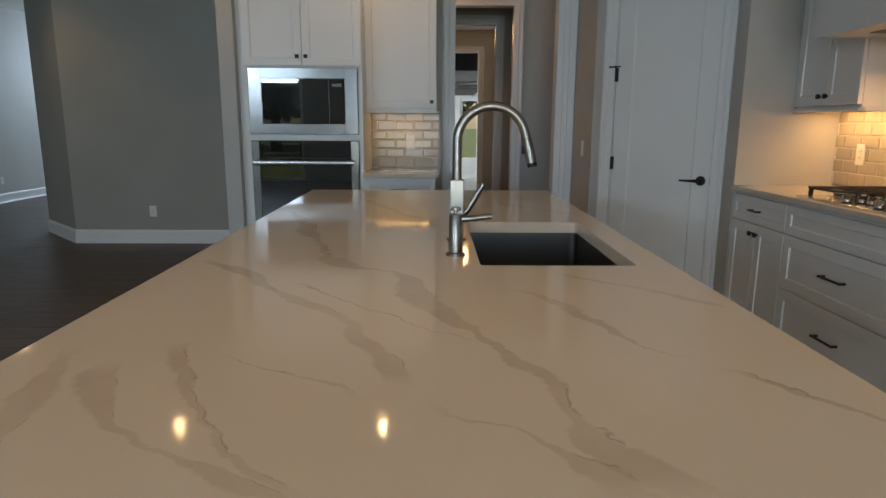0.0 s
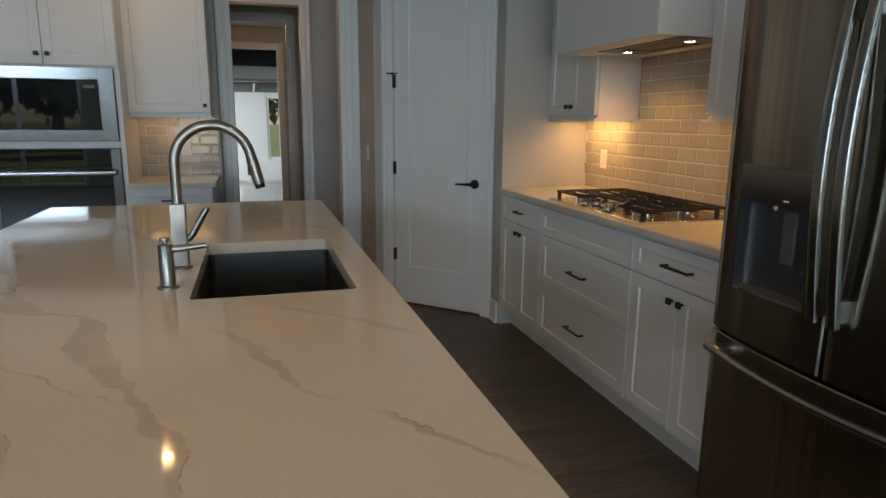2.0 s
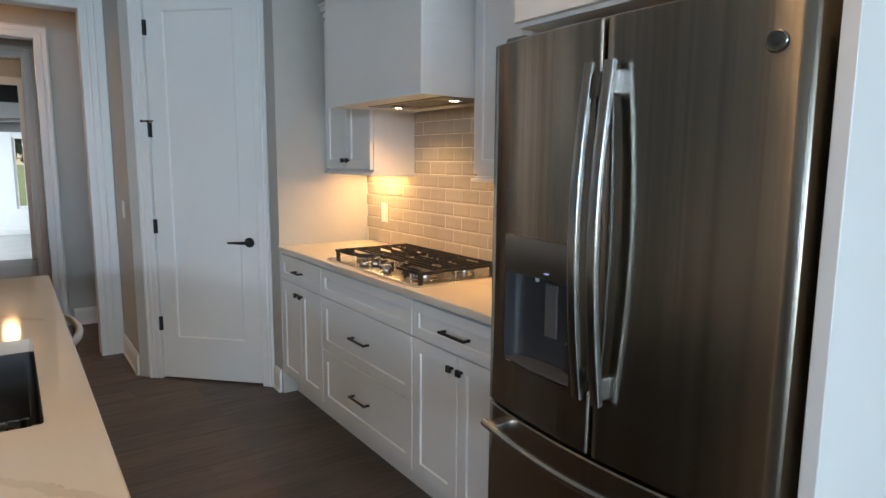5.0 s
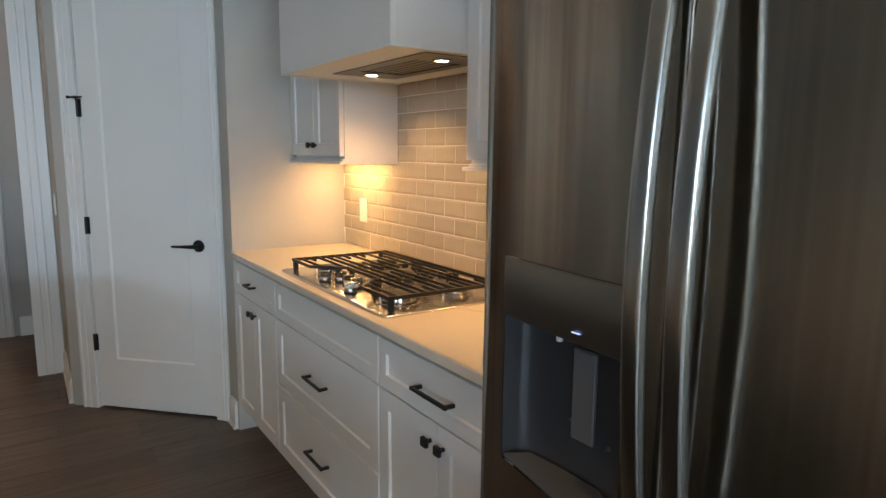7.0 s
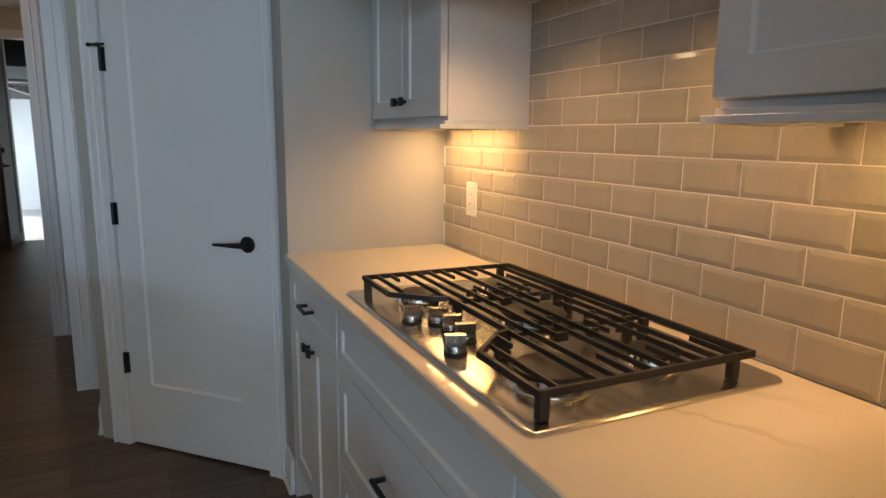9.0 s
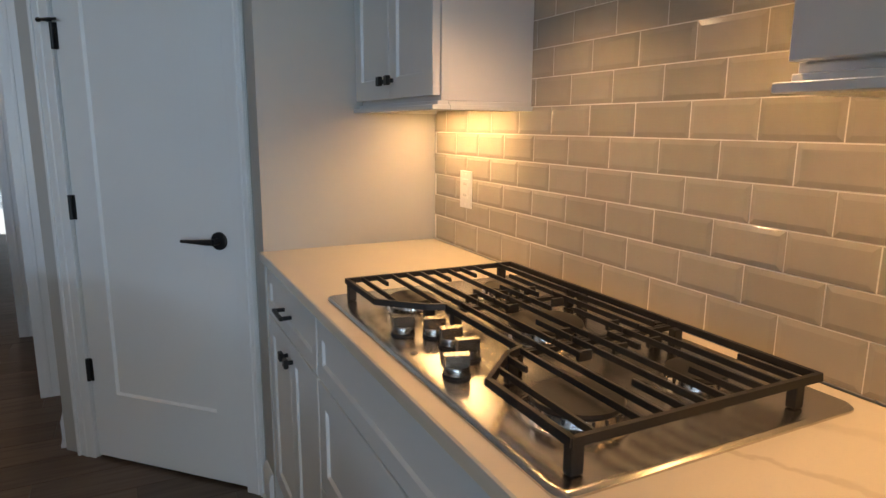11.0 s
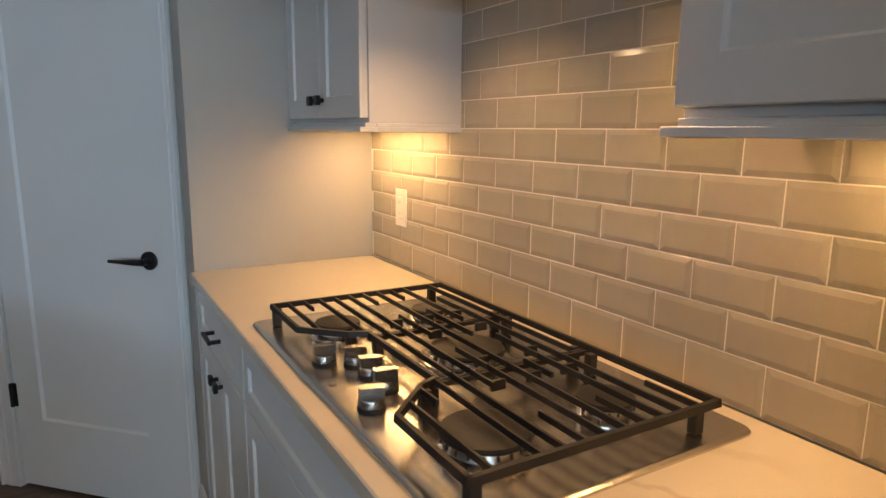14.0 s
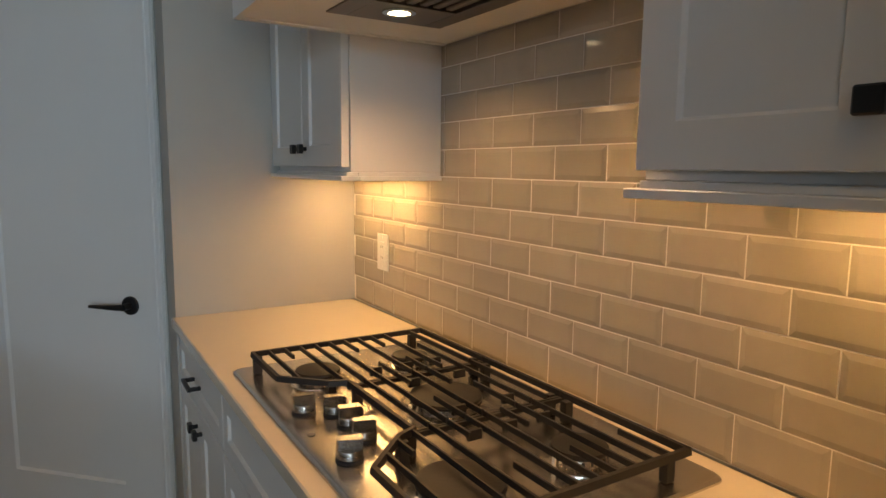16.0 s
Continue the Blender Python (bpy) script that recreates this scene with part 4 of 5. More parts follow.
for bx, by, br in ((1.955, 3.050, 0.040), (2.175, 3.050, 0.034), (2.110, 2.790, 0.062), (1.955, 2.500, 0.056), (2.175, 2.500, 0.038)):
    b = part("burner", lathe(((br + 0.022, 0.0), (br + 0.021, 0.003), (br + 0.012, 0.005), (br + 0.006, 0.007), (br + 0.004, 0.018), (br - 0.002, 0.020)), (bx, by, PZ)), M_PAN, cooktop, "steel burner base", smooth=True)
    for q in range(20):
        an = 2 * math.pi * q / 20
        vx, vy = bx + (br + 0.0045) * math.cos(an), by + (br + 0.0045) * math.sin(an)
        part("flame_port", box((vx - 0.0016, vy - 0.0016, PZ + 0.0105), (vx + 0.0016, vy + 0.0016, PZ + 0.0175)), M_SEAL, b)
    part("cap", lathe(((br + 0.007, 0.0), (br + 0.008, 0.003), (br + 0.006, 0.007), (br - 0.004, 0.009)), (bx, by, PZ + 0.0202)), M_IRON, b, "black iron burner cap", smooth=True)
    part("igniter", cyl((bx - br - 0.014, by, PZ + 0.004), (bx - br - 0.014, by, PZ + 0.020), 0.003, seg=8), M_PLASTIC, b)
for kx, ky, turn in ((1.872, 2.901, 4), (1.919, 2.866, 0), (1.922, 2.805, 0), (1.920, 2.741, 0), (1.870, 2.684, -4)):
    skirt = part("control_knob", lathe(((0.0200, 0.004), (0.0212, 0.0055), (0.0212, 0.016), (0.0200, 0.0185)), (kx, ky, PZ)), M_KNOB, cooktop, "brushed steel control knob", smooth=True)
    n_seg = 28
    top_ = [(0.0207 * math.cos(2 * math.pi * q / n_seg), max(-0.0085, min(0.0085, 0.0207 * math.sin(2 * math.pi * q / n_seg)))) for q in range(n_seg)]
    uniq = []
    for q in top_:
        if not uniq or (abs(q[0] - uniq[-1][0]) + abs(q[1] - uniq[-1][1])) > 1e-5:
            uniq.append(q)
    grip = prism(uniq, 0.0, 0.017)
    part("grip", grip, M_KNOB, skirt, m=Matrix.Translation((kx, ky, PZ + 0.0186)) @ Matrix.Rotation(radians(turn - 12), 4, "Z"))
    part("seal", lathe(((0.0225, 0.0), (0.0225, 0.003), (0.0200, 0.0045)), (kx, ky, PZ - 0.0004)), M_RUBBER, skirt)
part("badge", lathe(((0.007, 0.0), (0.007, 0.001)), (1.850, 2.800, PZ + 0.0002)), M_GREYPLASTIC, cooktop)
GZ, GH, BW = 0.968, 0.009, 0.0029


def grate_bar(bm, p, q, w=BW, h=GH, z=GZ):
    p, q = Vector((*p, z)), Vector((*q, z))
    d = (q - p)
    m = Matrix.Translation((p + q) / 2) @ Matrix.Rotation(math.atan2(d.y, d.x), 4, "Z")
    r = bmesh.ops.create_cube(bm, size=1.0, matrix=m @ Matrix.Diagonal((d.length + w, 2 * w, h, 1)))
    top = [v for v in r["verts"] if v.co.z > z]
    for v in top:   # bars taper towards the top
        side = (m.inverted() @ v.co).y
        v.co -= (m.to_3x3() @ Vector((0, side * 0.28, 0)))


def grate(name_label, frame_pts, bars, legs, fingers, low):
    g = part("grate", bmesh.new(), M_IRON, cooktop, name_label)
    bm = bmesh.new()
    for k, (p, q) in enumerate(zip(frame_pts, frame_pts[1:])):
        if k in low:   # cross ties lie under the bars
            grate_bar(bm, p, q, 0.0040, 0.008, GZ - 0.0088)
        else:
            grate_bar(bm, p, q, 0.0050, 0.011)
    old = g.data
    bm.transform(Matrix.Translation(-root_place(cooktop)))
    bmesh.ops.recalc_face_normals(bm, faces=bm.faces)
    bm.to_mesh(old)
    bm.free()
    for p, q in bars:
        b = bmesh.new()
        grate_bar(b, p, q)
        part("bar", b, M_IRON, g)
    for p, q in fingers:   # short deep fins tie neighbouring bars
        b = bmesh.new()
        grate_bar(b, p, q, 0.0036, 0.016, GZ - 0.006)
        part("finger", b, M_IRON, g)
    for x, y in legs:
        part("leg", prism(((x - 0.009, y - 0.0075), (x + 0.009, y - 0.0075), (x + 0.009, y + 0.0075), (x - 0.009, y + 0.0075)), PZ + 0.001, GZ - 0.004, 0.002), M_IRON, g)


gx0, gx1 = 1.850, 2.270
ya, yb, yc, yd = 3.166, 2.892, 2.646, 2.376
xs = [gx0 + 0.0350 * k for k in range(1, 12)]


def side_grate(y_out, y_in, s, short, inner):
    """An outer grate; s points from its outer end to the middle. short: outer fingers, inner: fingers from the middle, by bar number."""
    def slant(x):   # the cut corner leaves room for the knobs
        return y_in if x >= 1.955 else y_in - s * (0.012 + max(0.0, 1.925 - x) * 1.0)

    bars = []
    for k, x in enumerate(xs, 1):
        y1 = slant(x)
        if k in short:
            bars.append(((x, y_out), (x, y_out + s * short[k])))
        if k in inner:
            bars.append(((x, y1 - s * inner[k]), (x, y1)))
        if k not in short and k not in inner:
            bars.append(((x, y_out), (x, y1)))
    grate("black cast iron side grate with a slanted corner",
          [(gx0, y_out), (gx1, y_out), (gx1, y_in), (1.958, y_in), (1.925, y_in - s * 0.014), (gx0, slant(gx0)), (gx0, y_out)], bars,
          [(gx0 + 0.008, y_out + s * 0.006), (gx1 - 0.032, y_out + s * 0.010), (gx1 - 0.010, y_in - s * 0.02), (1.930, y_in - s * 0.018)],
          [((x + 0.004, y_in - s * 0.050), (x + 0.026, y_in - s * 0.050)) for x in xs[4:-1:2]], (2,))


side_grate(ya, yb + 0.004, -1, {2: 0.062, 6: 0.085, 8: 0.075}, {6: 0.075, 8: 0.085, 10: 0.16})
grate("black cast iron middle grate", [(1.958, yb - 0.004), (gx1, yb - 0.004), (gx1, yc + 0.004), (1.958, yc + 0.004), (1.958, yb - 0.004)],
      [((x, yb - 0.004), (x, yc + 0.004)) for k, x in enumerate(xs, 1) if x > 1.97 and k not in (6, 8, 9)]
      + [((xs[5], yb - 0.004), (xs[5], 2.835)), ((xs[5], 2.745), (xs[5], yc + 0.004)), ((xs[7], yb - 0.004), (xs[7], 2.805)), ((xs[8], 2.775), (xs[8], yc + 0.004))],
      [(1.966, yb - 0.02), (gx1 - 0.010, yb - 0.02), (gx1 - 0.010, yc + 0.02), (1.966, yc + 0.02)],
      [((x + 0.004, y), (x + 0.026, y)) for x in xs[5:-1:3] for y in (2.850, 2.690)], (0, 2))
side_grate(yd, yc - 0.004, 1, {5: 0.095, 8: 0.095, 11: 0.10}, {2: 0.055, 5: 0.060, 8: 0.070})

# ---- refrigerator ----
fridge = thing("refrigerator", (2.0, 1.2525, 0), "stainless french-door refrigerator with a water dispenser", "refrigerator")
FC, FH2 = 1.2525, 0.4525


def bow(y):
    return 1.632 + 0.046 * ((y - FC) / FH2) ** 2


def bowed_panel(y0, y1, z0, z1, hole=None, back=1.742):
    """A steel front bowed across its width, with rounded edges and, if given, a hole (y0, y1, z0, z1)."""
    bm = bmesh.new()
    e = 0.010
    ys = [y0 + e + (y1 - y0 - 2 * e) * k / 18 for k in range(19)]
    zs = [z0 + 0.004, z1 - 0.004]
    if hole:
        ys = sorted(set([y for y in ys if abs(y - hole[0]) > 0.012 and abs(y - hole[1]) > 0.012] + [hole[0], hole[1]]))
        zs = [z0 + 0.004, hole[2], hole[3], z1 - 0.004]
    cols = [(y0, back), (y0, bow(y0) + 0.014), (y0 + 0.003, bow(y0) + 0.005)] + [(y, bow(y)) for y in ys] + [(y1 - 0.003, bow(y1) + 0.005), (y1, bow(y1) + 0.014), (y1, back)]
    rows = [(z0, 0.004)] + [(z, 0.0) for z in zs] + [(z1, 0.004)]
    v = [[bm.verts.new((min(x + dx, back), y, z)) for y, x in cols] for z, dx in rows]
    for i in range(len(rows) - 1):
        for j in range(len(cols) - 1):
            cyy = (cols[j][0] + cols[j + 1][0]) / 2
            cz = (rows[i][0] + rows[i + 1][0]) / 2
            if hole and hole[0] < cyy < hole[1] and hole[2] < cz < hole[3]:
                continue
            bm.faces.new((v[i][j], v[i][j + 1], v[i + 1][j + 1], v[i + 1][j]))
    bm.faces.new(v[0])
    bm.faces.new(v[-1][::-1])
    return upright_uv(bm)


part("cabinet_body", box((1.752, 0.812, 0.03), (2.375, 1.693, 1.745), 0.006), M_GREYPLASTIC, fridge, "dark grey cabinet sides")
part("seal", box((1.7425, 0.830, 0.06), (1.7515, 1.675, 1.735)), M_SEAL, fridge)
HOLE = (1.328, 1.617, 0.852, 1.222)
door_l = part("left_door", bowed_panel(1.2565, 1.703, 0.700, 1.755, HOLE), M_STEEL_Z, fridge, "bowed brushed steel door with a dispenser", smooth=True)
door_r = part("right_door", bowed_panel(0.802, 1.2485, 0.700, 1.755), M_STEEL_Z, fridge, "bowed brushed steel door", smooth=True)
drawer = part("freezer_drawer", bowed_panel(0.802, 1.703, 0.085, 0.690), M_STEEL_Z, fridge, "bowed brushed steel freezer drawer", smooth=True)
part("kick_plate", box((1.70, 0.83, 0.0), (1.75, 1.675, 0.075)), M_SEAL, fridge)
part("top_hinge", box((1.70, 1.60, 1.7555), (1.80, 1.68, 1.775), 0.004), M_GREYPLASTIC, fridge)
part("top_hinge", box((1.70, 0.825, 1.7555), (1.80, 0.905, 1.775), 0.004), M_GREYPLASTIC, fridge)
# dispenser: glossy panel above, a rounded niche below
ys = [HOLE[0] + 0.001 + (HOLE[1] - HOLE[0] - 0.002) * k / 10 for k in range(11)]
bm = bmesh.new()
for z0, z1 in ((1.118, 1.221),):
    f = [[bm.verts.new((bow(y) - 0.003 + d, y, z)) for y in ys] for z, d in ((z0, 0.002), (z0 + 0.003, 0), (z1 - 0.003, 0), (z1, 0.002))]
    for a, b in zip(f, f[1:]):
        for k in range(10):
            bm.faces.new((a[k], a[k + 1], b[k + 1], b[k]))
panel = part("dispenser_panel", bm, M_DISPLAY, door_l, "satin steel control panel", smooth=True)
part("status_light", box((bow(1.42) - 0.0065, 1.411, 1.1350), (bow(1.42) - 0.0035, 1.427, 1.1362)), M_BLUELED, panel, "small blue status light")
bm = bmesh.new()
niche = []
for z in (0.853, 0.880, 1.117):
    row = []
    for k in range(15):
        a = math.pi * k / 14
        y = (HOLE[0] + HOLE[1]) / 2 - (HOLE[1] - HOLE[0] - 0.002) / 2 * math.cos(a)
        row.append(bm.verts.new((bow(y) + 0.001 + (0.080 if z > 0.86 else 0.074) * math.sin(a) ** 0.6, y, z)))
    niche.append(row)
for a, b in zip(niche, niche[1:]):
    for k in range(14):
        bm.faces.new((a[k], a[k + 1], b[k + 1], b[k]))
bm.faces.new(niche[0])
bm.faces.new(niche[-1])
part("niche", bm, M_NICHE, door_l, "grey rounded dispenser niche", smooth=True)
part("paddle", box((1.640, 1.395, 0.962), (1.648, 1.440, 1.105), 0.002), M_GREYPLASTIC, door_l, "grey dispenser paddle", m=Matrix.Translation((0.012, 0, 0)))
part("spout", cyl((1.660, 1.478, 1.104), (1.660, 1.478, 1.117), 0.005, 0.007, 14), M_PLASTIC, door_l)
tray = prism([(bow(1.34) + 0.004, 1.335), (bow(1.34) + 0.045, 1.36), (1.71, 1.43), (1.71, 1.52), (bow(1.6) + 0.045, 1.585), (bow(1.6) + 0.004, 1.61), (1.640, 1.47)], 0.8545, 0.861)
part("drip_tray", tray, M_GREYPLASTIC, door_l)
for hy, own in ((1.266, door_l), (1.206, door_r)):
    pts = [(1.605 - 0.034 * math.sin(math.pi * k / 20), hy, 0.855 + 0.795 * k / 20) for k in range(21)]
    hn = part("handle", tube(pts, 0.0105, 24, flat=1.35, square=0.45), M_STEEL_HANDLE, own, "long bowed steel handle", smooth=True)
    for z in (0.895, 1.605):
        part("mount", box((1.600, hy - 0.012, z - 0.028), (bow(hy) + 0.002, hy + 0.012, z + 0.028), 0.004, 2), M_STEEL_HANDLE, hn)
pts = [(1.612 - 0.040 * math.sin(math.pi * k / 20), 0.865 + 0.775 * k / 20, 0.655 - 0.006 * math.sin(math.pi * k / 20)) for k in range(21)]
fh = part("handle", tube(pts, 0.0125, 16), M_STEEL_HANDLE, drawer, "long bowed steel handle", smooth=True)
for y in (0.905, 1.600):
    part("mount", box((1.606, y - 0.022, 0.645), (bow(y) + 0.002, y + 0.022, 0.667), 0.004, 2), M_STEEL_HANDLE, fh)
part("badge", lathe(((0.021, 0.0), (0.021, 0.003), (0.018, 0.005), (0.015, 0.004), (0.008, 0.0045)), (bow(0.873) + 0.001, 0.873, 1.649), (-1, 0, 0.0)), M_STEEL_X, door_r, "round polished badge", smooth=True)

# ---- oven tower and the tiled nook ----
TM = face_frame((-1.340, 4.620, 0), 270)
TW = 0.825
tower = thing("oven_cabinet", (-0.93, 4.88, 0), "tall white cabinet holding a microwave and a wall oven", "cabinet")
part("carcass", boxes(((0, -0.525, 0.10), (0.030, 0.0, 2.25)), ((TW - 0.030, -0.525, 0.10), (TW, 0.0, 2.25)), ((0.030, -0.525, 0.10), (TW - 0.030, 0.0, 0.34)), ((0.030, -0.525, 1.142), (TW - 0.030, 0.0, 1.186)), ((0.030, -0.525, 1.640), (TW - 0.030, 0.0, 2.25)), ((0.030, -0.525, 0.34), (TW - 0.030, -0.50, 1.64)), bevel=0.001), M_CAB, tower, m=TM)
part("toe_kick", box((0.0, -0.525, 0.0), (TW, -0.07, 0.10)), M_CAB, tower, m=TM)
for a, b, kx in ((0.004, 0.4105, 0.382), (0.4135, 0.821, 0.442)):
    d = part("door", shaker(a, b, 1.652, 2.24), M_CAB, tower, m=TM)
    square_knob(d, TM @ Matrix.Translation((0, 0.02, 0)), kx, 1.715)
dr = part("drawer_front", shaker(0.004, 0.821, 0.112, 0.335), M_CAB, tower, m=TM)
pull(dr, TM @ Matrix.Translation((0, 0.02, 0)), 0.4125, 0.23, 0.165)
part("filler", box((-0.096, -0.30, 0.0), (-0.001, -0.20, 2.25)), M_CAB, tower, "white scribe strip beside the cabinet", TM)


def framed_front(x0, x1, z0, z1, gx0, gx1, gz0, gz1, y0, y1):
    """A steel surround with a window opening."""
    return boxes(((x0, y0, z0), (gx0, y1, z1)), ((gx1, y0, z0), (x1, y1, z1)), ((gx0, y0, z0), (gx1, y1, gz0)), ((gx0, y0, gz1), (gx1, y1, z1)), bevel=0.0015)


crown(tower, TM, TW, 0.525, 2.25)

micro = thing("microwave", (-0.924, 4.75, 1.187), "built-in stainless microwave with a dark glass door", "microwave")
part("surround", framed_front(0.033, 0.792, 1.188, 1.638, 0.123, 0.702, 1.258, 1.567, 0.0008, 0.022), M_STEEL_X, micro, "brushed steel trim kit", TM)
part("body", box((0.075, -0.42, 1.195), (0.757, 0.0, 1.632)), M_SEAL, micro, m=TM)
part("glass_door", box((0.1235, 0.001, 1.2585), (0.590, 0.018, 1.5665), 0.002), M_DARKGLASS, micro, "dark glass door", TM)
cpn = part("control_panel", box((0.592, 0.001, 1.2585), (0.7015, 0.018, 1.5665), 0.002), M_DARKGLASS, micro, "dark glass control panel", TM)
part("display", box((0.615, 0.0182, 1.515), (0.680, 0.0188, 1.535)), M_GREYPLASTIC, cpn, m=TM)

oven = thing("wall_oven", (-0.93, 4.75, 0.36), "built-in stainless wall oven with a black glass door", "oven")
part("surround", boxes(((0.033, 0.0008, 0.352), (0.088, 0.022, 1.138)), ((0.737, 0.0008, 0.352), (0.792, 0.022, 1.138)), ((0.088, 0.0008, 0.352), (0.737, 0.022, 0.40)), bevel=0.0015), M_STEEL_X, oven, "brushed steel surround", TM)
part("body", box((0.06, -0.48, 0.36), (0.765, 0.0, 1.135)), M_SEAL, oven, m=TM)
part("control_panel", box((0.0885, 0.001, 1.028), (0.7365, 0.020, 1.138), 0.002), M_DARKGLASS, oven, "black glass control panel", TM)
od = part("door", box((0.0885, 0.001, 0.4015), (0.7365, 0.024, 1.020), 0.003), M_DARKGLASS, oven, "black glass oven door", TM)
part("handle", tube([(0.060 + 0.705 * k / 6, 0.062, 0.988) for k in range(7)], 0.018, 24, square=0.6), M_STEEL_HANDLE, od, "straight steel bar handle", TM, True)
for hx2 in (0.105, 0.720):
    part("bracket", box((hx2 - 0.010, 0.024, 0.982), (hx2 + 0.010, 0.060, 1.002), 0.003), M_STEEL_X, od, m=TM)

NM = face_frame((-0.514, 4.600, 0), 270)
nook = thing("base_cabinet", (-0.25, 4.87, 0), "small white shaker base cabinet with a drawer beside the oven", "cabinet", "far cabinets")
part("carcass", box((0.0, -0.535, 0.112), (0.512, -0.0005, 0.884)), M_CAB, nook, m=NM)
part("toe_kick", box((0.0, -0.535, 0.0), (0.512, -0.065, 0.111)), M_CAB, nook, m=NM)
d = part("drawer_front", shaker(0.004, 0.508, 0.722, 0.868, rail=0.042), M_CAB, nook, m=NM)
pull(d, NM @ Matrix.Translation((0, 0.02, 0)), 0.256, 0.800, 0.125)
d = part("door", shaker(0.004, 0.508, 0.135, 0.716), M_CAB, nook, m=NM)
square_knob(d, NM @ Matrix.Translation((0, 0.02, 0)), 0.475, 0.66)
nook_top = part("nook_countertop", counter_slab(((-0.514, 4.560), (0.022, 4.560), (0.022, 5.136), (-0.514, 5.136)), 0.885, CT), M_QUARTZ_PALE)
tagged(nook_top, "cream quartz countertop over the small far cabinet", "countertop")


# ---- small fittings ----
def wall_plate(name, label, m, cx, cz, kind):
    w = thing(name, m @ Vector((cx, 0, cz)), label, name.replace("_", " "))
    part("plate", box((cx - 0.036, 0.0006, cz - 0.058), (cx + 0.036, 0.0056, cz + 0.058), 0.0018, 2), M_PLASTIC, w, m=m)
    if kind == "switch":
        part("rocker", box((cx - 0.0165, 0.0050, cz - 0.033), (cx + 0.0165, 0.0085, cz + 0.033), 0.0015), M_PLASTIC, w, m=m)
    else:
        f = part("face", box((cx - 0.0165, 0.0050, cz - 0.033), (cx + 0.0165, 0.0072, cz + 0.033), 0.0012), M_PLASTIC, w, m=m)
        for s in (-0.017, 0.017):
            for dx, hh in ((-0.006, 0.0045), (0.006, 0.0035)):
                part("slot", box((cx + dx - 0.001, 0.0070, cz + s - hh), (cx + dx + 0.001, 0.0075, cz + s + hh)), M_SEAL, f, m=m)
    for s in (-0.047, 0.047):
        part("screw", cyl((cx, 0.0054, cz + s), (cx, 0.0064, cz + s), 0.003, seg=10), M_PLASTIC, w, m=m)
    return w


wall_plate("wall_outlet", "white double outlet on the tiled wall", face_frame((2.380, 3.838, 0), 180), 0.238, 1.108, "outlet")
wall_plate("light_switch", "white rocker light switch on the grey wall", face_frame((1.122, 4.927, 0), 180), 0.0, 1.085, "switch")
wall_plate("wall_outlet", "white outlet low on the grey wall", face_frame((-2.973, 6.680, 0), 270), 0.0, 0.342, "outlet")
wall_plate("wall_outlet", "white outlet on the tiles of the far nook", face_frame((-0.20, 5.138, 0), 270), 0.0, 1.12, "outlet")
wall_plate("wall_outlet", "white outlet low on the corridor wall", face_frame((-6.770, 9.988, 0), 0), 0.0, 0.349, "outlet")
for lx, ly, lz in DOWNLIGHTS:
    dl = thing("downlight", (lx, ly, lz), "round lit recessed ceiling downlight", "light", "recessed downlights")
    part("trim_ring", lathe(((0.085, 0.0), (0.085, -0.004), (0.040, -0.006), (0.026, -0.001)), (lx, ly, lz - 0.0005)), M_TRIM, dl, smooth=True)
    part("lens", cyl((lx, ly, lz - 0.004), (lx, ly, lz - 0.002), 0.024), M_LENS, dl)

# ---- garage ----
gdoor = thing("garage_door", (-0.2, 13.5, 1.93), "raised sectional garage door, coloured dark for shade, hanging in its steel tracks", "garage door")
for k in range(4):
    x0 = -1.33 + k * 0.575
    pn = part("panel", box((x0 + 0.003, 11.41, 1.935), (x0 + 0.572, 15.59, 1.975), 0.004), M_DOORBACK, gdoor)
    for j in range(8):
        part("stile", box((x0 + 0.01, 11.45 + j * 0.58, 1.912), (x0 + 0.565, 11.51 + j * 0.58, 1.9345), 0.002), M_DOORBACK, pn)
    part("strut", box((x0 + 0.50, 11.45, 1.890), (x0 + 0.54, 15.55, 1.9115), 0.002), M_GALV, pn)
for ty in (11.36, 15.63):
    path = [(-1.42, ty, -0.14), (-1.42, ty, 1.63)] + [(-1.10 - 0.32 * math.cos(a), ty, 1.63 + 0.32 * math.sin(a)) for a in (math.pi / 2 * k / 8 for k in range(1, 9))] + [(1.9, ty, 1.95)]
    part("track", tube(path, 0.026, 8), M_GALV, gdoor, "galvanised door track")
    for hx3 in (-0.4, 1.2):
        part("hanger", box((hx3 - 0.02, ty - 0.02, 1.97), (hx3 + 0.02, ty + 0.02, 2.519)), M_GALV, gdoor)
part("spring_shaft", cyl((-1.36, 11.3, 2.30), (-1.36, 15.65, 2.30), 0.022, seg=12), M_GALV, gdoor)
board_box = thing("moulding_stack", (0.5, 15.7, -0.148), "stack of white trim boards on the garage floor", "boards")
for k, (dx, dy) in enumerate(((0, 0), (0.04, 0.02), (-0.03, 0.01))):
    part("board", box((0.1 + dx, 15.62 + dy, -0.147 + k * 0.022), (1.15 + dx, 15.80 + dy, -0.126 + k * 0.022), 0.002), M_TRIM, board_box)


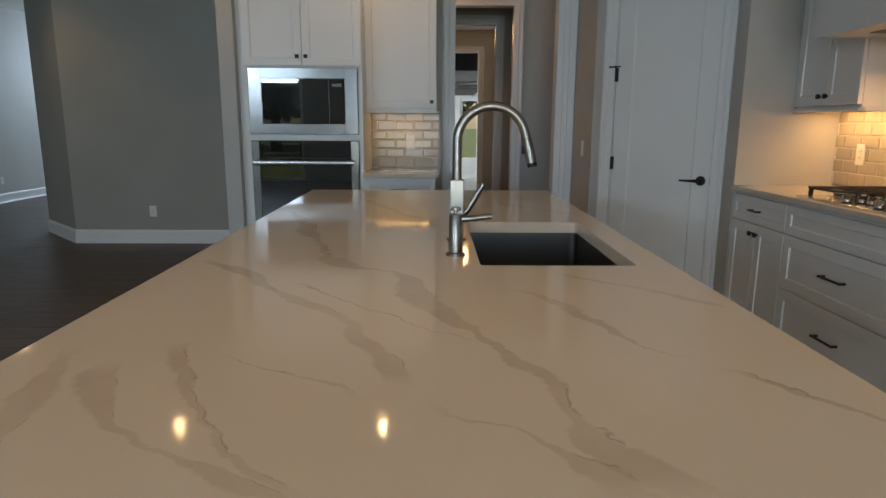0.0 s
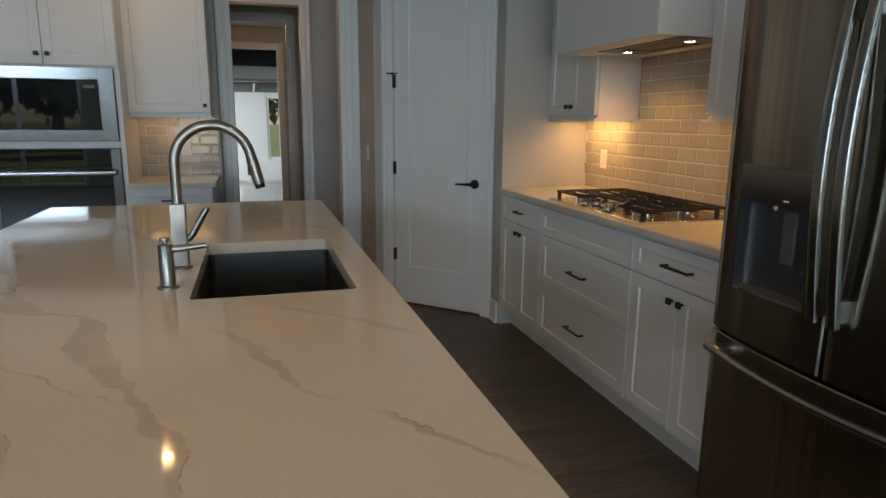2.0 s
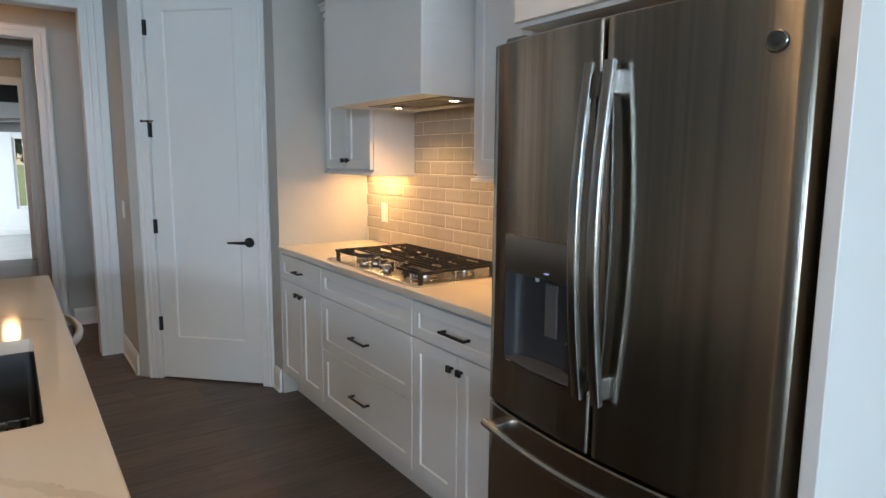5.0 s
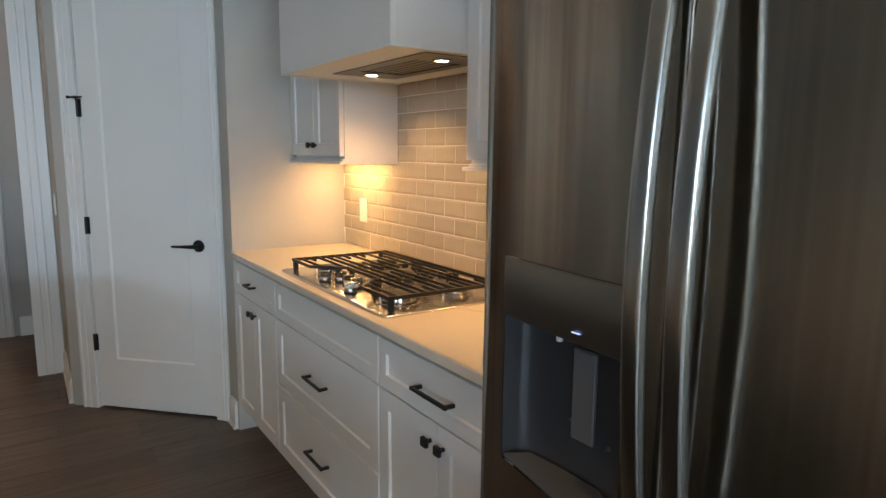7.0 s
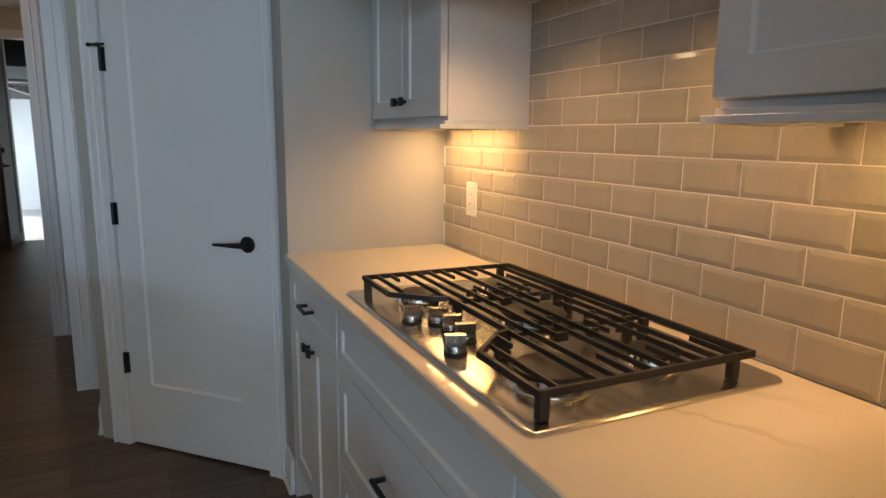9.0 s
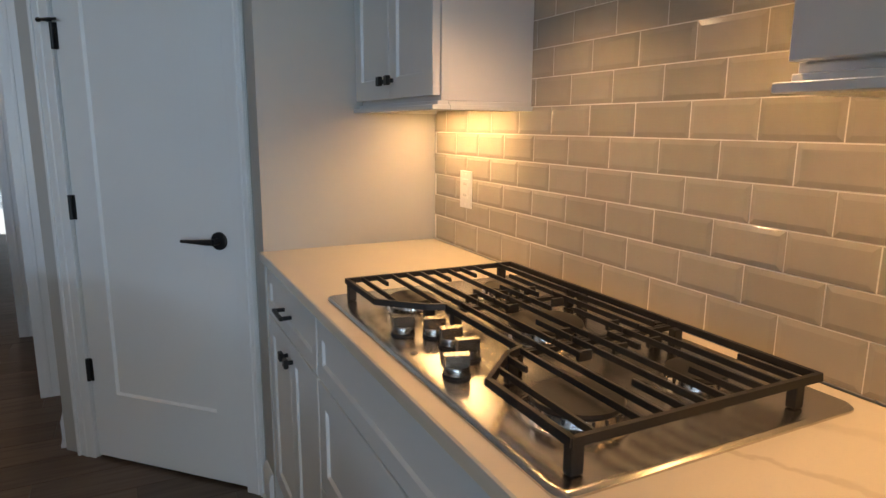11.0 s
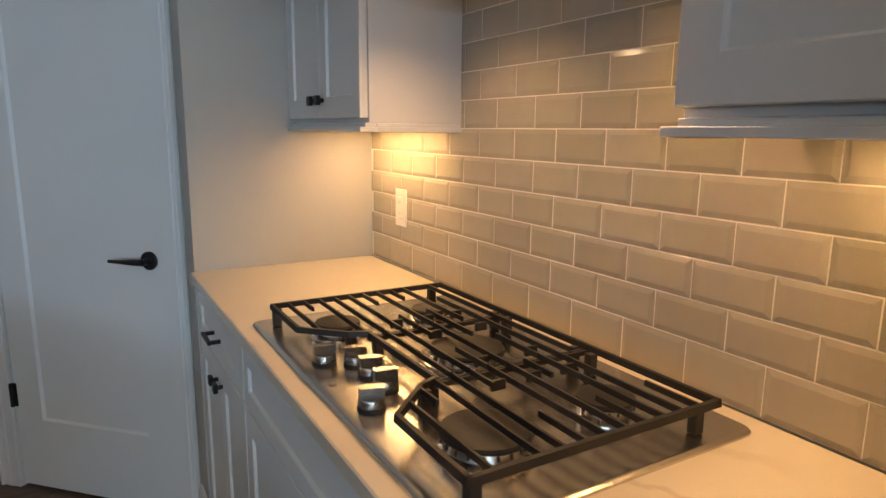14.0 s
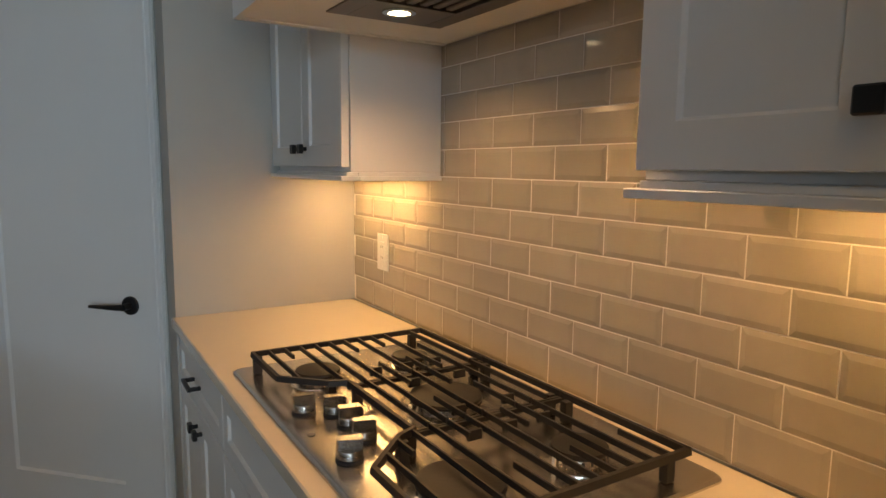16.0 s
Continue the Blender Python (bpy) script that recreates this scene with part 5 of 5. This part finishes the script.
# ---- outdoors, seen in the glass ----
def tree(x, y, h, seed):
    rnd = random.Random(seed)
    t = thing("tree", (x, y, -0.16), "broad green leafy tree beyond the lawn", "tree", "trees round the lawn")
    trunk = tube([(x, y, -0.16), (x + 0.05, y, h * 0.2), (x - 0.08, y + 0.05, h * 0.45), (x, y, h * 0.8)], 0.2, 10, [0.26, 0.19, 0.14, 0.05])
    part("trunk", trunk, M_BARK, t, smooth=True)
    for k in range(6):
        a = rnd.uniform(0, 6.28)
        z = h * rnd.uniform(0.3, 0.65)
        part("limb", tube([(x, y, z), (x + math.cos(a) * h * 0.14, y + math.sin(a) * h * 0.14, z + h * 0.08), (x + math.cos(a) * h * 0.26, y + math.sin(a) * h * 0.26, z + h * 0.2)], 0.05, 6, [0.07, 0.05, 0.02]), M_BARK, t)
    verts, faces = [], []
    for k in range(1900):
        a, u = rnd.uniform(0, 6.28), rnd.uniform(-1, 1)
        rr = h * 0.33 * (rnd.random() ** 0.4) * (0.75 + 0.35 * noise.noise((math.cos(a) * 2 + seed, math.sin(a) * 2, u * 2)))
        c = Vector((rr * math.cos(a) * math.sqrt(1 - u * u), rr * math.sin(a) * math.sqrt(1 - u * u), h * 0.50 + rr * u * 1.45 + 0.16))
        s = h * rnd.uniform(0.018, 0.040)
        q = Euler((rnd.uniform(0, 6), rnd.uniform(0, 6), rnd.uniform(0, 6))).to_matrix()
        b = len(verts)
        verts += [c + q @ Vector(p) * s for p in ((-1, 0, 0), (0, -0.6, 0.15), (1, 0, 0), (0, 0.6, 0.15))]
        faces.append((b, b + 1, b + 2, b + 3))
    me = bpy.data.meshes.new("crown")
    me.from_pydata(verts, [], faces)
    me.materials.append(M_LEAF)
    ob = new("crown", me)
    ob.parent = t
    return t


for k, (tx, ty, th) in enumerate(((-9, -15, 8), (-5.5, -18, 9.5), (-13, -20, 10), (-1.5, -20, 9), (2.5, -17, 8), (-16, -14, 9), (-15, 0, 8), (-17, 4, 9), (3.2, 23, 7), (0.4, 25, 8), (-6.5, 24, 8), (-9, 27, 9), (-8, -23, 12), (-3, -25, 12), (-11.5, -26, 13), (1, -24, 11), (-16, -22, 12), (-20, -18, 12), (-0.5, -13, 7), (6, -22, 11))):
    tree(tx, ty, th, k + 3)

# ---- tiles ----
PY, PZT = 0.1445, 0.0702
tile_cache = {}


def tile_mesh(w, h):
    """A bevelled tile of w by h, in a face frame, its face at y = 0."""
    key = (round(w, 4), round(h, 4))
    if key in tile_cache:
        return tile_cache[key]
    bm = bmesh.new()
    b, d = min(0.010, w * 0.3), 0.0028

    def ring(i, y):
        return [bm.verts.new(p) for p in ((i, y, i), (w - i, y, i), (w - i, y, h - i), (i, y, h - i))]

    back, edge, rim, top = ring(0, -0.010), ring(0, -d), ring(0.0008, -d + 0.0006), ring(b, 0.0)
    for a, c in ((back, edge), (edge, rim), (rim, top)):
        for k in range(4):
            bm.faces.new((a[k], a[(k + 1) % 4], c[(k + 1) % 4], c[k]))
    bm.faces.new(top)
    bm.faces.new(back[::-1])
    bmesh.ops.recalc_face_normals(bm, faces=bm.faces)
    me = bpy.data.meshes.new("tile")
    bm.to_mesh(me)
    bm.free()
    me.materials.append(M_TILE)
    tile_cache[key] = me
    return me


def tiling(m, parent, fields, x_origin, z_origin, g=0.0021):
    """Running-bond tiles over the fields (x0, x1, z0, z1) of a face frame."""
    rnd = random.Random(5)
    for fx0, fx1, fz0, fz1 in fields:
        k = max(0, math.floor((fz0 - z_origin) / PZT + 0.02))
        while z_origin + k * PZT < fz1 - 0.006:
            za, zb_ = (fz0 if k == 0 else max(z_origin + k * PZT, fz0)) + g / 2, min(z_origin + (k + 1) * PZT, fz1) - g / 2
            shift = x_origin + (PY / 2 if k % 2 else 0)
            j = math.floor((fx0 - shift) / PY)
            while shift + j * PY < fx1:
                xa, xb = max(shift + j * PY, fx0) + g / 2, min(shift + (j + 1) * PY, fx1) - g / 2
                if xb - xa > 0.012 and zb_ - za > 0.010:
                    ob = new("tile", tile_mesh(xb - xa, zb_ - za))
                    ob.matrix_world = m @ Matrix.Translation((xa, rnd.uniform(-0.0006, 0.0003), za)) @ Euler((rnd.uniform(-0.004, 0.004), 0, rnd.uniform(-0.003, 0.003))).to_matrix().to_4x4()
                    ob.parent = parent
                j += 1
            k += 1


EW = face_frame((2.380, 3.838, 0), 180)
splash = part("backsplash_east", box((2.3832, 1.70, 0.9155), (2.3915, 3.8385, 1.70)), M_GROUT)
tagged(splash, "bevelled greige subway tile backsplash behind the cooktop", "backsplash", kind="structure")
tiling(EW, splash, ((0.001, 2.12, 0.917, 0.9300 + 6 * PZT), (0.572, 1.484, 0.9300 + 6 * PZT, 1.690)), 3.838 - 2.524 - 7 * PY, 0.9300)
NW = face_frame((-0.513, 5.138, 0), 270)
splash2 = part("backsplash_north", box((-0.514, 5.1406, 0.9155), (0.034, 5.1495, UZ)), M_GROUT)
tagged(splash2, "bevelled greige subway tile backsplash in the far nook", "backsplash", kind="structure")
tiling(NW, splash2, ((0.0, 0.546, 0.917, 0.9300 + 6 * PZT),), 0.05, 0.9300, 0.0018)

# ---- floor planks ----
rnd = random.Random(11)
plank_cache = {}
far_v, far_f = [], []
PWD = 0.182


def plank_mesh(length):
    key = round(length, 2)
    if key not in plank_cache:
        bm = bmesh.new()
        add_box(bm, (0, 0, -0.0135), (length - 0.0012, PWD - 0.0012, 0.0))
        top = [e for e in bm.edges if all(v.co.z > -0.001 for v in e.verts)]
        bmesh.ops.bevel(bm, geom=top, offset=0.0014, segments=1, affect="EDGES")
        me = bpy.data.meshes.new("plank")
        bm.to_mesh(me)
        bm.free()
        me.materials.append(M_FLOOR)
        plank_cache[key] = me
    return plank_cache[key]


row = 0
y = -4.5
while y < 13.75:
    x = -6.77 - rnd.uniform(0.0, 1.2)
    while x < 2.85:
        ln = rnd.choice((1.2, 1.5, 1.8))
        xa, xb = max(x, -6.77), min(x + ln, 2.85 if y < 10.7 else -4.4)
        near = (0.35 < xb and xa < 2.0 and 0.3 < y < 6.6) or (-4.6 < xb and xa < -0.5 and 2.4 < y < 7.6)
        if xb - xa > 0.05:
            if near:
                ob = new("plank", plank_mesh(xb - xa))
                ob.location = (xa, y, 0.0)
                ob.parent = floor
            else:
                b = len(far_v)
                far_v += [(xa, y, -0.0135), (xb - 0.0012, y, -0.0135), (xb - 0.0012, y + PWD - 0.0012, -0.0135), (xa, y + PWD - 0.0012, -0.0135),
                          (xa, y, 0), (xb - 0.0012, y, 0), (xb - 0.0012, y + PWD - 0.0012, 0), (xa, y + PWD - 0.0012, 0)]
                far_f += [(b + 4, b + 5, b + 6, b + 7), (b, b + 1, b + 5, b + 4), (b + 1, b + 2, b + 6, b + 5), (b + 2, b + 3, b + 7, b + 6), (b + 3, b, b + 4, b + 7)]
        x += ln
    y += PWD
me = bpy.data.meshes.new("planks_far")
me.from_pydata(far_v, [], far_f)
me.materials.append(M_FLOOR)
far = new("planks_far", me)
far.parent = floor
tagged(far, "oak planks of the outlying floor", kind="stuff")
